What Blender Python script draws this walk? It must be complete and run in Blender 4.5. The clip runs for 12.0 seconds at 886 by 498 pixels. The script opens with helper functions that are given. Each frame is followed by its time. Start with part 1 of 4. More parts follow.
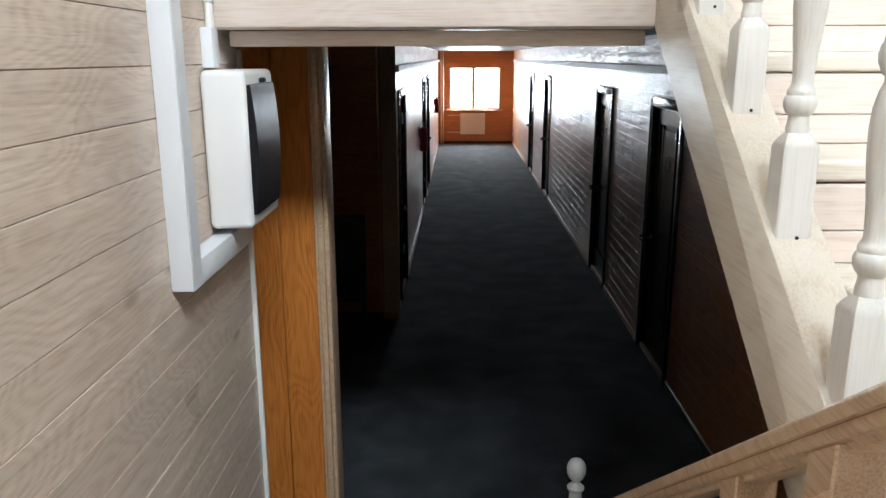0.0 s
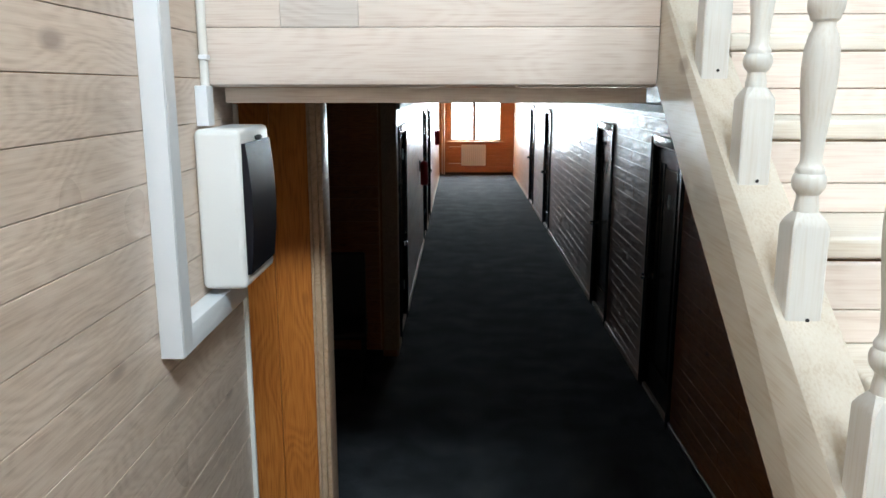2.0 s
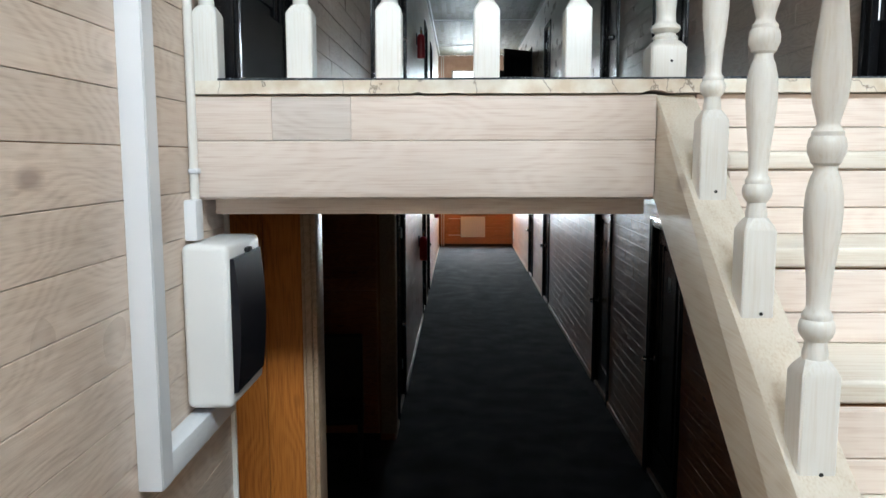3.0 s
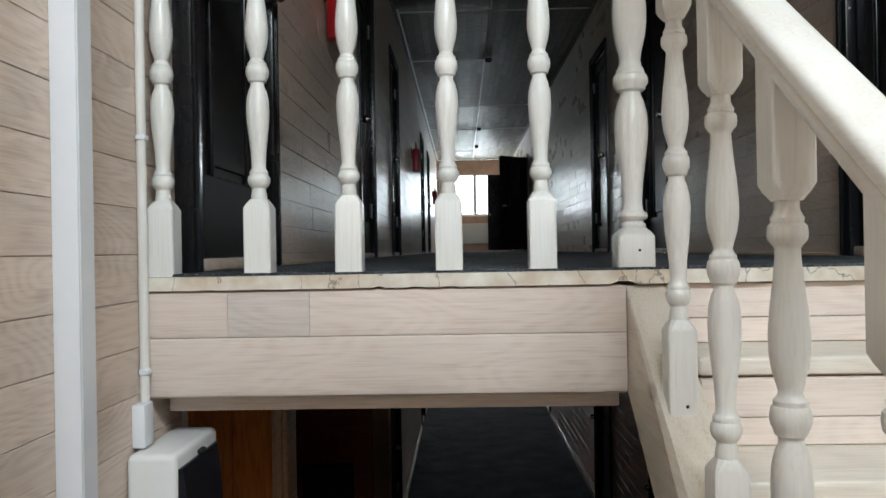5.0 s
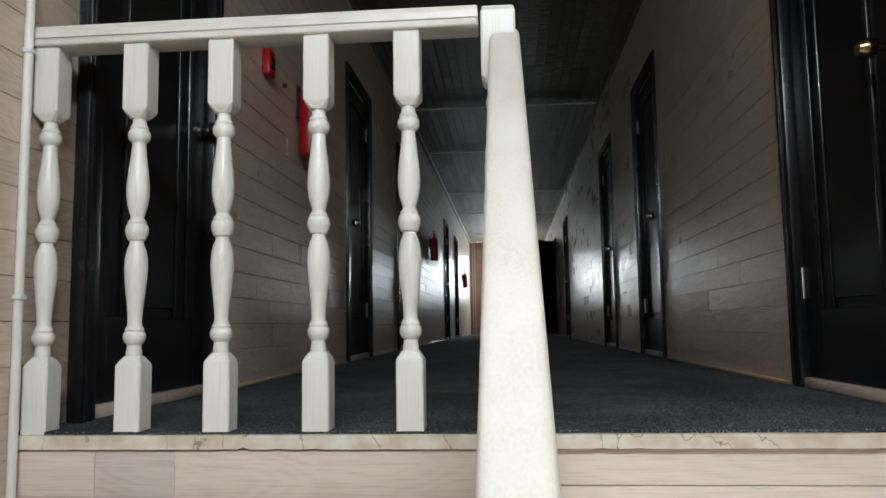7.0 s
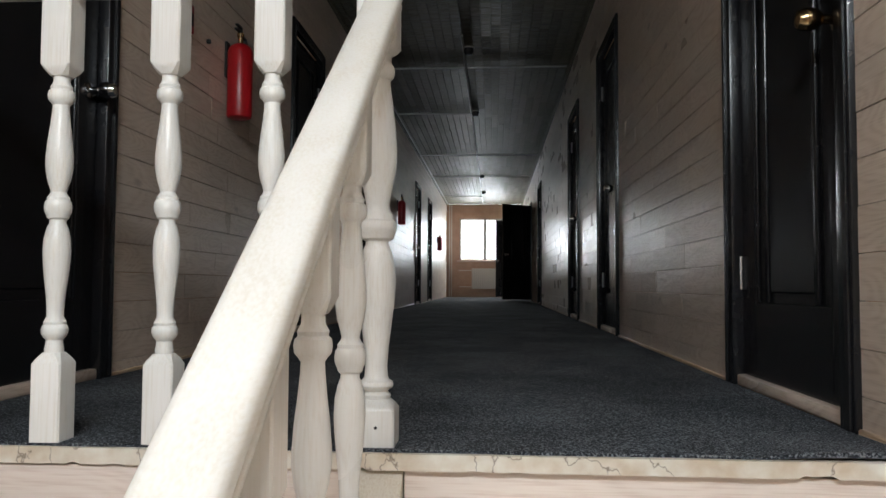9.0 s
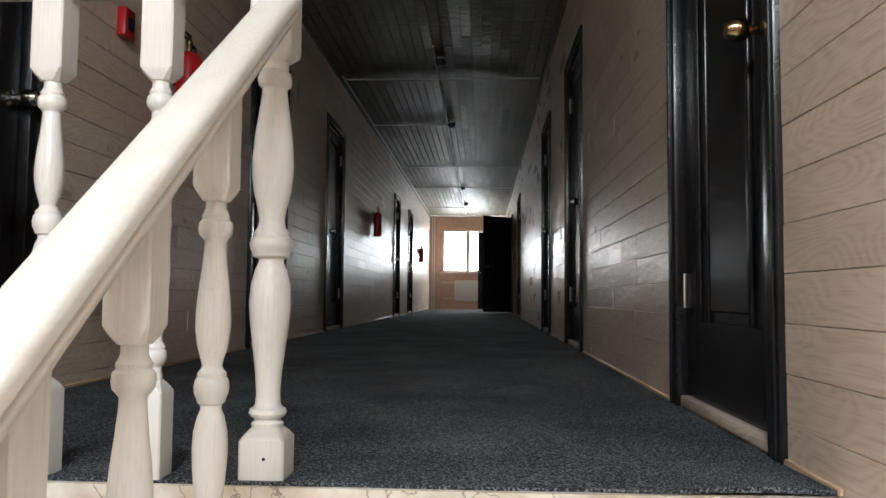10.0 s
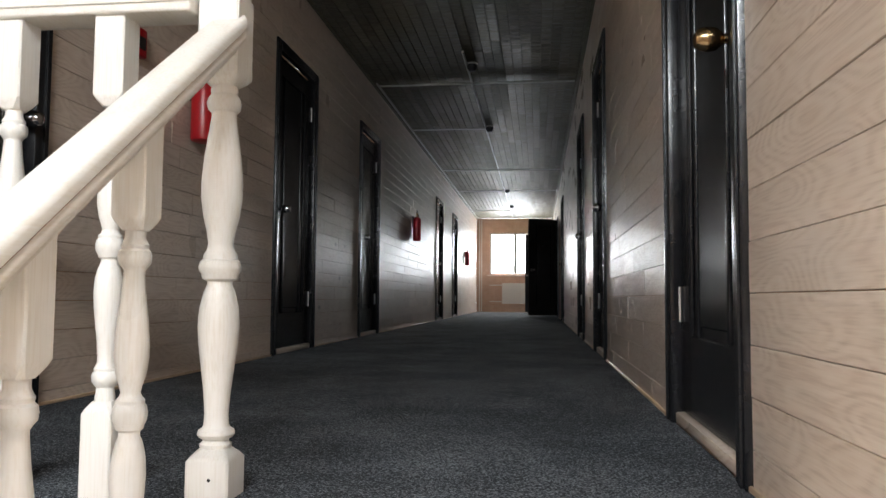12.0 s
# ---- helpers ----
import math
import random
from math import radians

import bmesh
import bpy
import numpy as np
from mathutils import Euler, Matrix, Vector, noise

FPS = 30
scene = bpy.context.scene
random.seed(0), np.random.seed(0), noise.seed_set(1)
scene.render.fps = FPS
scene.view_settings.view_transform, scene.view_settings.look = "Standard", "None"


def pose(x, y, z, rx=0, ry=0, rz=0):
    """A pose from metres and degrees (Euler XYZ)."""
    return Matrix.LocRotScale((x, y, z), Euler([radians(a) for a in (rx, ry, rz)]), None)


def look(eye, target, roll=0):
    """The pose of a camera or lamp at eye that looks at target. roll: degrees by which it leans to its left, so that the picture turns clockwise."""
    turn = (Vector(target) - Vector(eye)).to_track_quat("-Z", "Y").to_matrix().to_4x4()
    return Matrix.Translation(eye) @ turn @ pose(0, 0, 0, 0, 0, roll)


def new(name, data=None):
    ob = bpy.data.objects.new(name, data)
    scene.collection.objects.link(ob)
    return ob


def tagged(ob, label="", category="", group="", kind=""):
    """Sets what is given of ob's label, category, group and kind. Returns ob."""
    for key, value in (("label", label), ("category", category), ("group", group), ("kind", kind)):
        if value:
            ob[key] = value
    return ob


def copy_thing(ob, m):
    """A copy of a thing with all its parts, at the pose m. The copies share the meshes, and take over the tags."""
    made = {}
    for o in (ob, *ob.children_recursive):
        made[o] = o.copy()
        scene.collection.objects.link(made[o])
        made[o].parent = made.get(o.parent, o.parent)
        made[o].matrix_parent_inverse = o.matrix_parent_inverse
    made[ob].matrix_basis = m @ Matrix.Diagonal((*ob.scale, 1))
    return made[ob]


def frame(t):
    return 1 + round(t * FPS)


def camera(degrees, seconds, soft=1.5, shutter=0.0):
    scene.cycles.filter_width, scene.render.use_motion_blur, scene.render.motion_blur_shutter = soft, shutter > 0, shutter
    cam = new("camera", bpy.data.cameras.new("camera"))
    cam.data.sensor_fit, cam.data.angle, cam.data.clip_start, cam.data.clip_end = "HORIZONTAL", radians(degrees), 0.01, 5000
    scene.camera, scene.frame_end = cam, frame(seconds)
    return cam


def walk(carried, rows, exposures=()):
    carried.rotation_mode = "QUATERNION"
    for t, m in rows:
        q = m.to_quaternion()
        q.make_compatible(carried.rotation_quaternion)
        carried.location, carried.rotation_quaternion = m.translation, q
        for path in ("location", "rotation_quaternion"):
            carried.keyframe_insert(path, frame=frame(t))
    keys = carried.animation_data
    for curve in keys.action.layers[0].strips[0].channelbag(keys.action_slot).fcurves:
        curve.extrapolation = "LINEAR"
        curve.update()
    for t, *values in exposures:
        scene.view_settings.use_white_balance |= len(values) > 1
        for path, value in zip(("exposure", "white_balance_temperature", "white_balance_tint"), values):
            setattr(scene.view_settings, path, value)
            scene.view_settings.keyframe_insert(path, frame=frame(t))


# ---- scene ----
cam = camera(60.4, 12.0)
PATH = [
    (0, (0.015, 0.198, 2.428), (-0.024, 2.137, 1.939), -0.1),
    (0.5, (0.014, 0.204, 2.435), (-0.028, 2.147, 1.963), -0.1),
    (1, (0.014, 0.216, 2.45), (-0.03, 2.162, 1.99), -0.1),
    (1.5, (0.016, 0.231, 2.469), (-0.027, 2.182, 2.029), -0.0),
    (2, (0.021, 0.26, 2.497), (-0.021, 2.216, 2.08), 0.0),
    (2.5, (0.026, 0.294, 2.542), (-0.014, 2.262, 2.189), 0.0),
    (3, (0.035, 0.332, 2.602), (-0.008, 2.317, 2.36), -0.1),
    (3.2, (0.038, 0.345, 2.627), (-0.005, 2.335, 2.428), -0.1),
    (5, (0.13, 0.427, 2.835), (0.08, 2.427, 2.839), -1.0),
    (5.5, (0.223, 0.454, 2.893), (0.16, 2.45, 2.99), -1.1),
    (6, (0.288, 0.465, 2.947), (0.198, 2.458, 3.094), -1.0),
    (6.5, (0.402, 0.465, 2.985), (0.273, 2.451, 3.185), -1.0),
    (6.7, (0.47, 0.454, 3.001), (0.309, 2.437, 3.21), -1.2),
    (8.5, (0.693, 0.601, 3.097), (0.536, 2.592, 3.2), 0.2),
    (9, (0.777, 0.69, 3.112), (0.644, 2.688, 3.208), 0.3),
    (9.5, (0.86, 0.759, 3.121), (0.759, 2.753, 3.24), 0.3),
    (10, (0.948, 0.789, 3.133), (0.844, 2.782, 3.258), 0.5),
    (10.5, (1.032, 0.809, 3.15), (0.912, 2.802, 3.265), 0.5),
    (11, (1.091, 0.804, 3.162), (0.914, 2.793, 3.279), 0.4),
    (11.5, (1.131, 0.82, 3.169), (0.902, 2.803, 3.296), 0.6),
    (12, (1.158, 0.816, 3.174), (0.911, 2.796, 3.302), 0.4),
]
EXPOSURES = [(0, 0.76, 5950, 4), (1.5, 0.72, 5850, 2), (2.5, 0.62, 5800, 0), (3.2, 0.42, 5950, 3), (5, 0.0, 6080, 4), (6, -0.12, 6150, 5), (6.7, -0.18, 6200, 6), (8.5, -0.12, 6350, 8), (9.5, 0.08, 6400, 9), (10, 0.28, 6500, 10), (10.5, 0.38, 6500, 10), (11.2, 0.5, 6500, 10), (12, 0.6, 6500, 10)]
walk(cam, [(t, look(eye, target, roll)) for t, eye, target, roll in PATH], EXPOSURES)

# ---- world, lights ----
world = bpy.data.worlds.new("sky")
world.use_nodes = True
scene.world = world
wn = world.node_tree.nodes
sky = wn.new("ShaderNodeTexSky")
sky.sky_type = "NISHITA"
sky.sun_disc = False
sky.sun_elevation, sky.sun_rotation = radians(40), radians(150)
wn["Background"].inputs["Strength"].default_value = 0.12
world.node_tree.links.new(sky.outputs["Color"], wn["Background"].inputs["Color"])


def window_light(name, m, w, h, watts, colour):
    data = bpy.data.lights.new(name, "AREA")
    data.shape, data.size, data.size_y, data.energy, data.color = "RECTANGLE", w, h, watts, colour
    ob = new(name, data)
    ob.matrix_world = m
    return ob


DAY = (0.91, 0.965, 1.0)
window_light("daylight_lower_end", look((0.39, 22.40, 1.55), (0.39, 10, 1.55)), 1.25, 1.1, 92, DAY)
window_light("daylight_upper_end", look((0.47, 22.40, 4.42), (0.47, 10, 4.42)), 1.25, 1.1, 62, DAY)
window_light("daylight_landing", look((0.72, -0.76, 4.95), (0.55, 0.08, 3.1)), 1.3, 0.5, 98, DAY)


# ---- materials ----
def mat(name, colour, rough=0.5, metal=0.0, spec=0.5):
    m = bpy.data.materials.new(name)
    m.use_nodes = True
    b = m.node_tree.nodes["Principled BSDF"]
    b.inputs["Base Color"].default_value = (*colour, 1)
    b.inputs["Roughness"].default_value = rough
    b.inputs["Metallic"].default_value = metal
    b.inputs["Specular IOR Level"].default_value = spec
    return m


def nodes(m):
    t = m.node_tree
    return t, t.nodes["Principled BSDF"], (lambda kind: t.nodes.new("ShaderNode" + kind)), t.links.new


def ramp(n, stops):
    r = n("ValToRGB")
    e = r.color_ramp.elements
    while len(e) < len(stops):
        e.new(0.5)
    for i, (p, c) in enumerate(stops):
        e[i].position, e[i].color = p, (*c, 1)
    return r


def wood(name, dark, mid, light, rough=0.45, grain=1.0, vary=0.25, knots=True, axis=0, bump=0.15, spec=0.5, uneven=0.0, figure=0.085):
    """Boards with the grain along a local axis: growth rings, fine fibres, knots, a tone of its own for each board."""
    m = mat(name, mid, rough, 0, spec)
    t, b, n, link = nodes(m)
    co, info, geo = n("TexCoord"), n("ObjectInfo"), n("NewGeometry")
    add = n("Math")
    link(info.outputs["Random"], add.inputs[0])
    link(geo.outputs["Random Per Island"], add.inputs[1])
    shift = n("VectorMath")
    shift.operation = "MULTIPLY_ADD"
    comb = n("CombineXYZ")
    for i in range(3):
        link(add.outputs[0], comb.inputs[i])
    link(comb.outputs[0], shift.inputs[0])
    shift.inputs[1].default_value = (37.0, 53.0, 71.0)
    link(co.outputs["Object"], shift.inputs[2])
    long = n("Mapping")
    sc = [8.0, 8.0, 8.0]
    sc[axis] = 2.6
    long.inputs["Scale"].default_value = sc
    link(shift.outputs[0], long.inputs["Vector"])
    warp = n("TexNoise")
    warp.inputs["Scale"].default_value = 0.75
    warp.inputs["Detail"].default_value = 1
    link(long.outputs[0], warp.inputs["Vector"])
    rings = n("Math")
    rings.operation = "MULTIPLY"
    link(warp.outputs["Fac"], rings.inputs[0])
    rings.inputs[1].default_value = 110.0 * grain
    sine = n("Math")
    sine.operation = "SINE"
    link(rings.outputs[0], sine.inputs[0])
    fine_map = n("Mapping")
    fs = [260.0, 260.0, 260.0]
    fs[axis] = 9.0
    fine_map.inputs["Scale"].default_value = fs
    link(shift.outputs[0], fine_map.inputs["Vector"])
    fine = n("TexNoise")
    fine.inputs["Scale"].default_value = 1.0
    fine.inputs["Detail"].default_value = 3
    link(fine_map.outputs[0], fine.inputs["Vector"])
    mix = n("Math")
    mix.operation = "MULTIPLY_ADD"
    link(sine.outputs[0], mix.inputs[0])
    mix.inputs[1].default_value = figure
    link(fine.outputs["Fac"], mix.inputs[2])
    r = ramp(n, [(0.22, dark), (0.5, mid), (0.78, light)])
    link(mix.outputs[0], r.inputs["Fac"])
    tone = n("HueSaturation")
    tv = n("MapRange")
    link(add.outputs[0], tv.inputs["Value"])
    tv.inputs["From Max"].default_value = 2.0
    tv.inputs["To Min"].default_value, tv.inputs["To Max"].default_value = 1 - vary / 2, 1 + vary / 2
    blot = n("TexNoise")
    blot.inputs["Scale"].default_value = 2.3
    link(shift.outputs[0], blot.inputs["Vector"])
    bv = n("MapRange")
    link(blot.outputs["Fac"], bv.inputs["Value"])
    bv.inputs["To Min"].default_value, bv.inputs["To Max"].default_value = 0.86, 1.12
    val = n("Math")
    val.operation = "MULTIPLY"
    link(tv.outputs[0], val.inputs[0])
    link(bv.outputs[0], val.inputs[1])
    link(val.outputs[0], tone.inputs["Value"])
    link(r.outputs["Color"], tone.inputs["Color"])
    colour = tone.outputs["Color"]
    if knots:
        kmap = n("Mapping")
        ks = [7.0, 7.0, 7.0]
        ks[axis] = 3.2
        kmap.inputs["Scale"].default_value = ks
        link(shift.outputs[0], kmap.inputs["Vector"])
        vor = n("TexVoronoi")
        vor.inputs["Scale"].default_value = 0.62
        link(kmap.outputs[0], vor.inputs["Vector"])
        kr = n("MapRange")
        link(vor.outputs["Distance"], kr.inputs["Value"])
        kr.inputs["From Min"].default_value, kr.inputs["From Max"].default_value = 0.045, 0.10
        kr.inputs["To Min"].default_value, kr.inputs["To Max"].default_value = 0.75, 0.0
        kmix = n("Mix")
        kmix.data_type = "RGBA"
        link(kr.outputs[0], kmix.inputs[0])
        link(colour, kmix.inputs[6])
        kmix.inputs[7].default_value = (dark[0] * 0.55, dark[1] * 0.5, dark[2] * 0.5, 1)
        colour = kmix.outputs[2]
    link(colour, b.inputs["Base Color"])
    rr = n("MapRange")
    link(blot.outputs["Fac"], rr.inputs["Value"])
    rr.inputs["To Min"].default_value, rr.inputs["To Max"].default_value = rough * 0.75, min(1, rough * 1.3)
    rv = n("MapRange")
    link(add.outputs[0], rv.inputs["Value"])
    rv.inputs["From Max"].default_value = 2.0
    rv.inputs["To Min"].default_value, rv.inputs["To Max"].default_value = 1.25, 0.75
    rm = n("Math")
    rm.operation = "MULTIPLY"
    link(rr.outputs[0], rm.inputs[0])
    link(rv.outputs[0], rm.inputs[1])
    link(rm.outputs[0], b.inputs["Roughness"])
    bp = n("Bump")
    bp.inputs["Strength"].default_value = bump
    bp.inputs["Distance"].default_value = 0.002
    link(mix.outputs[0], bp.inputs["Height"])
    wmap, wave, wb = n("Mapping"), n("TexNoise"), n("Bump")
    ws = [14.0, 14.0, 14.0]
    ws[axis] = 3.5
    wmap.inputs["Scale"].default_value = ws
    link(shift.outputs[0], wmap.inputs["Vector"])
    link(wmap.outputs[0], wave.inputs["Vector"])
    wave.inputs["Scale"].default_value, wave.inputs["Detail"].default_value = 1.0, 3
    wb.inputs["Strength"].default_value, wb.inputs["Distance"].default_value = 1.0, uneven
    link(wave.outputs["Fac"], wb.inputs["Height"])
    link(bp.outputs[0], wb.inputs["Normal"])
    link(wb.outputs[0], b.inputs["Normal"])
    return m


def spotted(name, colour, colour2, scale, rough, bump=0.2, spec=0.5, dist=0.002, detail=4):
    m = mat(name, colour, rough, 0, spec)
    t, b, n, link = nodes(m)
    co = n("TexCoord")
    tex = n("TexNoise")
    tex.inputs["Scale"].default_value = scale
    tex.inputs["Detail"].default_value = detail
    link(co.outputs["Object"], tex.inputs["Vector"])
    r = ramp(n, [(0.35, colour), (0.68, colour2)])
    link(tex.outputs["Fac"], r.inputs["Fac"])
    big = n("TexNoise")
    big.inputs["Scale"].default_value = 1.7
    link(co.outputs["Object"], big.inputs["Vector"])
    mv = n("MapRange")
    link(big.outputs["Fac"], mv.inputs["Value"])
    mv.inputs["To Min"].default_value, mv.inputs["To Max"].default_value = 0.8, 1.2
    hs = n("HueSaturation")
    link(mv.outputs[0], hs.inputs["Value"])
    link(r.outputs["Color"], hs.inputs["Color"])
    link(hs.outputs["Color"], b.inputs["Base Color"])
    bp = n("Bump")
    bp.inputs["Strength"].default_value, bp.inputs["Distance"].default_value = bump, dist
    link(tex.outputs["Fac"], bp.inputs["Height"])
    link(bp.outputs[0], b.inputs["Normal"])
    return m


WASH = wood("whitewashed_pine", (0.57, 0.447, 0.36), (0.68, 0.56, 0.463), (0.72, 0.608, 0.515), 0.33, 1.35, 0.16, True, 0, 0.15, 0.5, 0.007, 0.12)
FASCIA = wood("whitewashed_fascia", (0.68, 0.555, 0.48), (0.80, 0.695, 0.62), (0.84, 0.745, 0.675), 0.42, 0.9, 0.12, False, 0, 0.06, figure=0.06)
FASCIA_GREY = wood("greyed_fascia", (0.56, 0.48, 0.43), (0.67, 0.60, 0.55), (0.72, 0.66, 0.61), 0.45, 0.9, 0.05, False, 0, 0.06)
ORANGE = wood("varnished_pine", (0.32, 0.105, 0.028), (0.50, 0.195, 0.055), (0.58, 0.25, 0.08), 0.36, 1.0, 0.3, True, 0, 0.15, 0.9, 0.016)
_b = ORANGE.node_tree.nodes["Principled BSDF"]
_b.inputs["Coat Weight"].default_value, _b.inputs["Coat Roughness"].default_value = 0.5, 0.32
ORANGE.node_tree.links.new(_b.inputs["Normal"].links[0].from_socket, _b.inputs["Coat Normal"])
ORANGE_V = wood("varnished_pine_upright", (0.36, 0.105, 0.018), (0.57, 0.20, 0.035), (0.64, 0.255, 0.055), 0.35, 1.0, 0.3, True, 2)
GROOVE = spotted("groove_wood", (0.42, 0.2, 0.075), (0.52, 0.28, 0.12), 30, 0.7)
WHITE = wood("white_painted_wood", (0.74, 0.71, 0.65), (0.81, 0.80, 0.765), (0.83, 0.825, 0.80), 0.36, 0.35, 0.05, False, 2, 0.03, figure=0.04)
CREAM = wood("cream_stringer", (0.66, 0.575, 0.46), (0.76, 0.70, 0.60), (0.80, 0.75, 0.66), 0.42, 0.5, 0.06, True, 1, 0.05)
TREAD = wood("cream_tread", (0.66, 0.575, 0.47), (0.77, 0.71, 0.62), (0.82, 0.765, 0.68), 0.42, 0.7, 0.08, True, 0, 0.06)
RAILWOOD = wood("pale_rail", (0.72, 0.68, 0.60), (0.775, 0.75, 0.695), (0.80, 0.785, 0.745), 0.38, 0.3, 0.04, False, 1, 0.03)
NATURAL = wood("natural_rail", (0.42, 0.27, 0.16), (0.58, 0.41, 0.27), (0.66, 0.50, 0.35), 0.35, 0.7, 0.1, False, 1)
# brown for the painted shade under the nosings and for the rail's joint line
BROWN = spotted("brown_shade_and_joint", (0.32, 0.17, 0.08), (0.42, 0.24, 0.12), 20, 0.6)
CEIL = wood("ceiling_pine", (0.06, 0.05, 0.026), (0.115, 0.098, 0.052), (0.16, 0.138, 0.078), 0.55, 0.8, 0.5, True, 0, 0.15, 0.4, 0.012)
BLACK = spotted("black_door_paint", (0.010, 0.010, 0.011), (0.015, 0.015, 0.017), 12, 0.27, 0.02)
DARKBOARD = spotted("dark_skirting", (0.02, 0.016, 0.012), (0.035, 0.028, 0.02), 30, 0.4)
EDGE = spotted("chipped_paint_edge", (0.62, 0.52, 0.40), (0.83, 0.80, 0.72), 16, 0.5, 0.5, 0.5, 0.004, 6)
_t, _b, _n, _link = nodes(EDGE)
_co, _mp, _nz = _n("TexCoord"), _n("Mapping"), _n("TexNoise")
_mp.inputs["Scale"].default_value = (5, 5, 4)
_link(_co.outputs["Object"], _mp.inputs["Vector"])
_link(_mp.outputs[0], _nz.inputs["Vector"])
_nz.inputs["Scale"].default_value, _nz.inputs["Detail"].default_value = 1.3, 5
_cr = ramp(_n, [(0.0, (0, 0, 0)), (0.486, (0, 0, 0)), (0.492, (0.8, 0.8, 0.8)), (0.498, (0, 0, 0)), (1.0, (0, 0, 0))])
_link(_nz.outputs["Fac"], _cr.inputs["Fac"])
_mx = _n("Mix")
_mx.data_type = "RGBA"
_link(_cr.outputs["Color"], _mx.inputs[0])
_link(_b.inputs["Base Color"].links[0].from_socket, _mx.inputs[6])
_mx.inputs[7].default_value = (0.12, 0.07, 0.04, 1)
_link(_mx.outputs[2], _b.inputs["Base Color"])
DUCT = mat("white_plastic", (0.80, 0.82, 0.86), 0.3)
BOXWHITE = mat("white_enclosure", (0.84, 0.84, 0.83), 0.28)
SMOKED = mat("smoked_cover", (0.012, 0.012, 0.016), 0.22, 0, 0.25)
RED = mat("red_enamel", (0.42, 0.008, 0.014), 0.3)
RUBBER = mat("black_rubber", (0.012, 0.012, 0.012), 0.5)
CHROME = mat("chrome", (0.7, 0.7, 0.7), 0.15, 1.0)
BRASS = mat("brass", (0.40, 0.28, 0.15), 0.22, 1.0)
STEEL = mat("hinge_steel", (0.6, 0.6, 0.62), 0.3, 1.0)
CONDUIT = mat("grey_conduit", (0.42, 0.40, 0.34), 0.4)
PAPER = mat("paper_label", (0.75, 0.73, 0.68), 0.6)
RADWHITE = mat("radiator_enamel", (0.78, 0.78, 0.76), 0.35)
FRAMEWHITE = mat("window_plastic", (0.5, 0.5, 0.5), 0.3)
PINK = spotted("pink_wash_board", (0.55, 0.36, 0.27), (0.62, 0.43, 0.33), 6, 0.5)
PLAIN = spotted("plain_plaster", (0.62, 0.58, 0.52), (0.7, 0.66, 0.6), 8, 0.7)
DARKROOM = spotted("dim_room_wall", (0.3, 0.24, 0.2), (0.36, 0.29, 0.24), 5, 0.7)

CARPET = mat("charcoal_carpet", (0.016, 0.018, 0.022), 0.95, 0, 0.25)
_t, _b, _n, _link = nodes(CARPET)
_co, _f1, _f2 = _n("TexCoord"), _n("TexNoise"), _n("TexNoise")
_f1.inputs["Scale"].default_value, _f1.inputs["Detail"].default_value = 230, 5
_f2.inputs["Scale"].default_value, _f2.inputs["Detail"].default_value = 3, 8
for _f in (_f1, _f2):
    _link(_co.outputs["Object"], _f.inputs["Vector"])
_mul = _n("Math")
_mul.operation = "MULTIPLY_ADD"
_link(_f2.outputs["Fac"], _mul.inputs[0])
_mul.inputs[1].default_value = 0.22
_link(_f1.outputs["Fac"], _mul.inputs[2])
_r = ramp(_n, [(0.44, (0.009, 0.0105, 0.013)), (0.62, (0.031, 0.035, 0.042)), (0.73, (0.20, 0.215, 0.235))])
_link(_mul.outputs[0], _r.inputs["Fac"])
_link(_r.outputs["Color"], _b.inputs["Base Color"])
_bp = _n("Bump")
_bp.inputs["Strength"].default_value, _bp.inputs["Distance"].default_value = 0.6, 0.003
_link(_f1.outputs["Fac"], _bp.inputs["Height"])
_link(_bp.outputs[0], _b.inputs["Normal"])

GLASS = mat("window_glass", (1, 1, 1), 0.02)
GLASS.node_tree.nodes["Principled BSDF"].inputs["Transmission Weight"].default_value = 1.0
GLASS.node_tree.nodes["Principled BSDF"].inputs["IOR"].default_value = 1.1
GLOW = bpy.data.materials.new("bright_overcast_distance")
GLOW.use_nodes = True
_g = GLOW.node_tree.nodes["Principled BSDF"]
_g.inputs["Base Color"].default_value = (0.8, 0.85, 0.9, 1)
_g.inputs["Emission Color"].default_value = (0.95, 0.98, 1.0, 1)
_g.inputs["Emission Strength"].default_value = 6.0


# ---- mesh helpers ----
def box(bm, x0, x1, y0, y1, z0, z1, m=None):
    v = [bm.verts.new(p) for p in ((x0, y0, z0), (x1, y0, z0), (x1, y1, z0), (x0, y1, z0), (x0, y0, z1), (x1, y0, z1), (x1, y1, z1), (x0, y1, z1))]
    if m:
        for w in v:
            w.co = m @ w.co
    for f in ((0, 3, 2, 1), (4, 5, 6, 7), (0, 1, 5, 4), (1, 2, 6, 5), (2, 3, 7, 6), (3, 0, 4, 7)):
        bm.faces.new([v[i] for i in f])
    return v


def bevelled(bm, width, segments=2):
    bmesh.ops.bevel(bm, geom=list(bm.edges), offset=width, segments=segments, profile=0.5, affect="EDGES")
    return bm


def rbox(x0, x1, y0, y1, z0, z1, r=0.004, seg=2):
    bm = bmesh.new()
    box(bm, x0, x1, y0, y1, z0, z1)
    return bevelled(bm, r, seg)


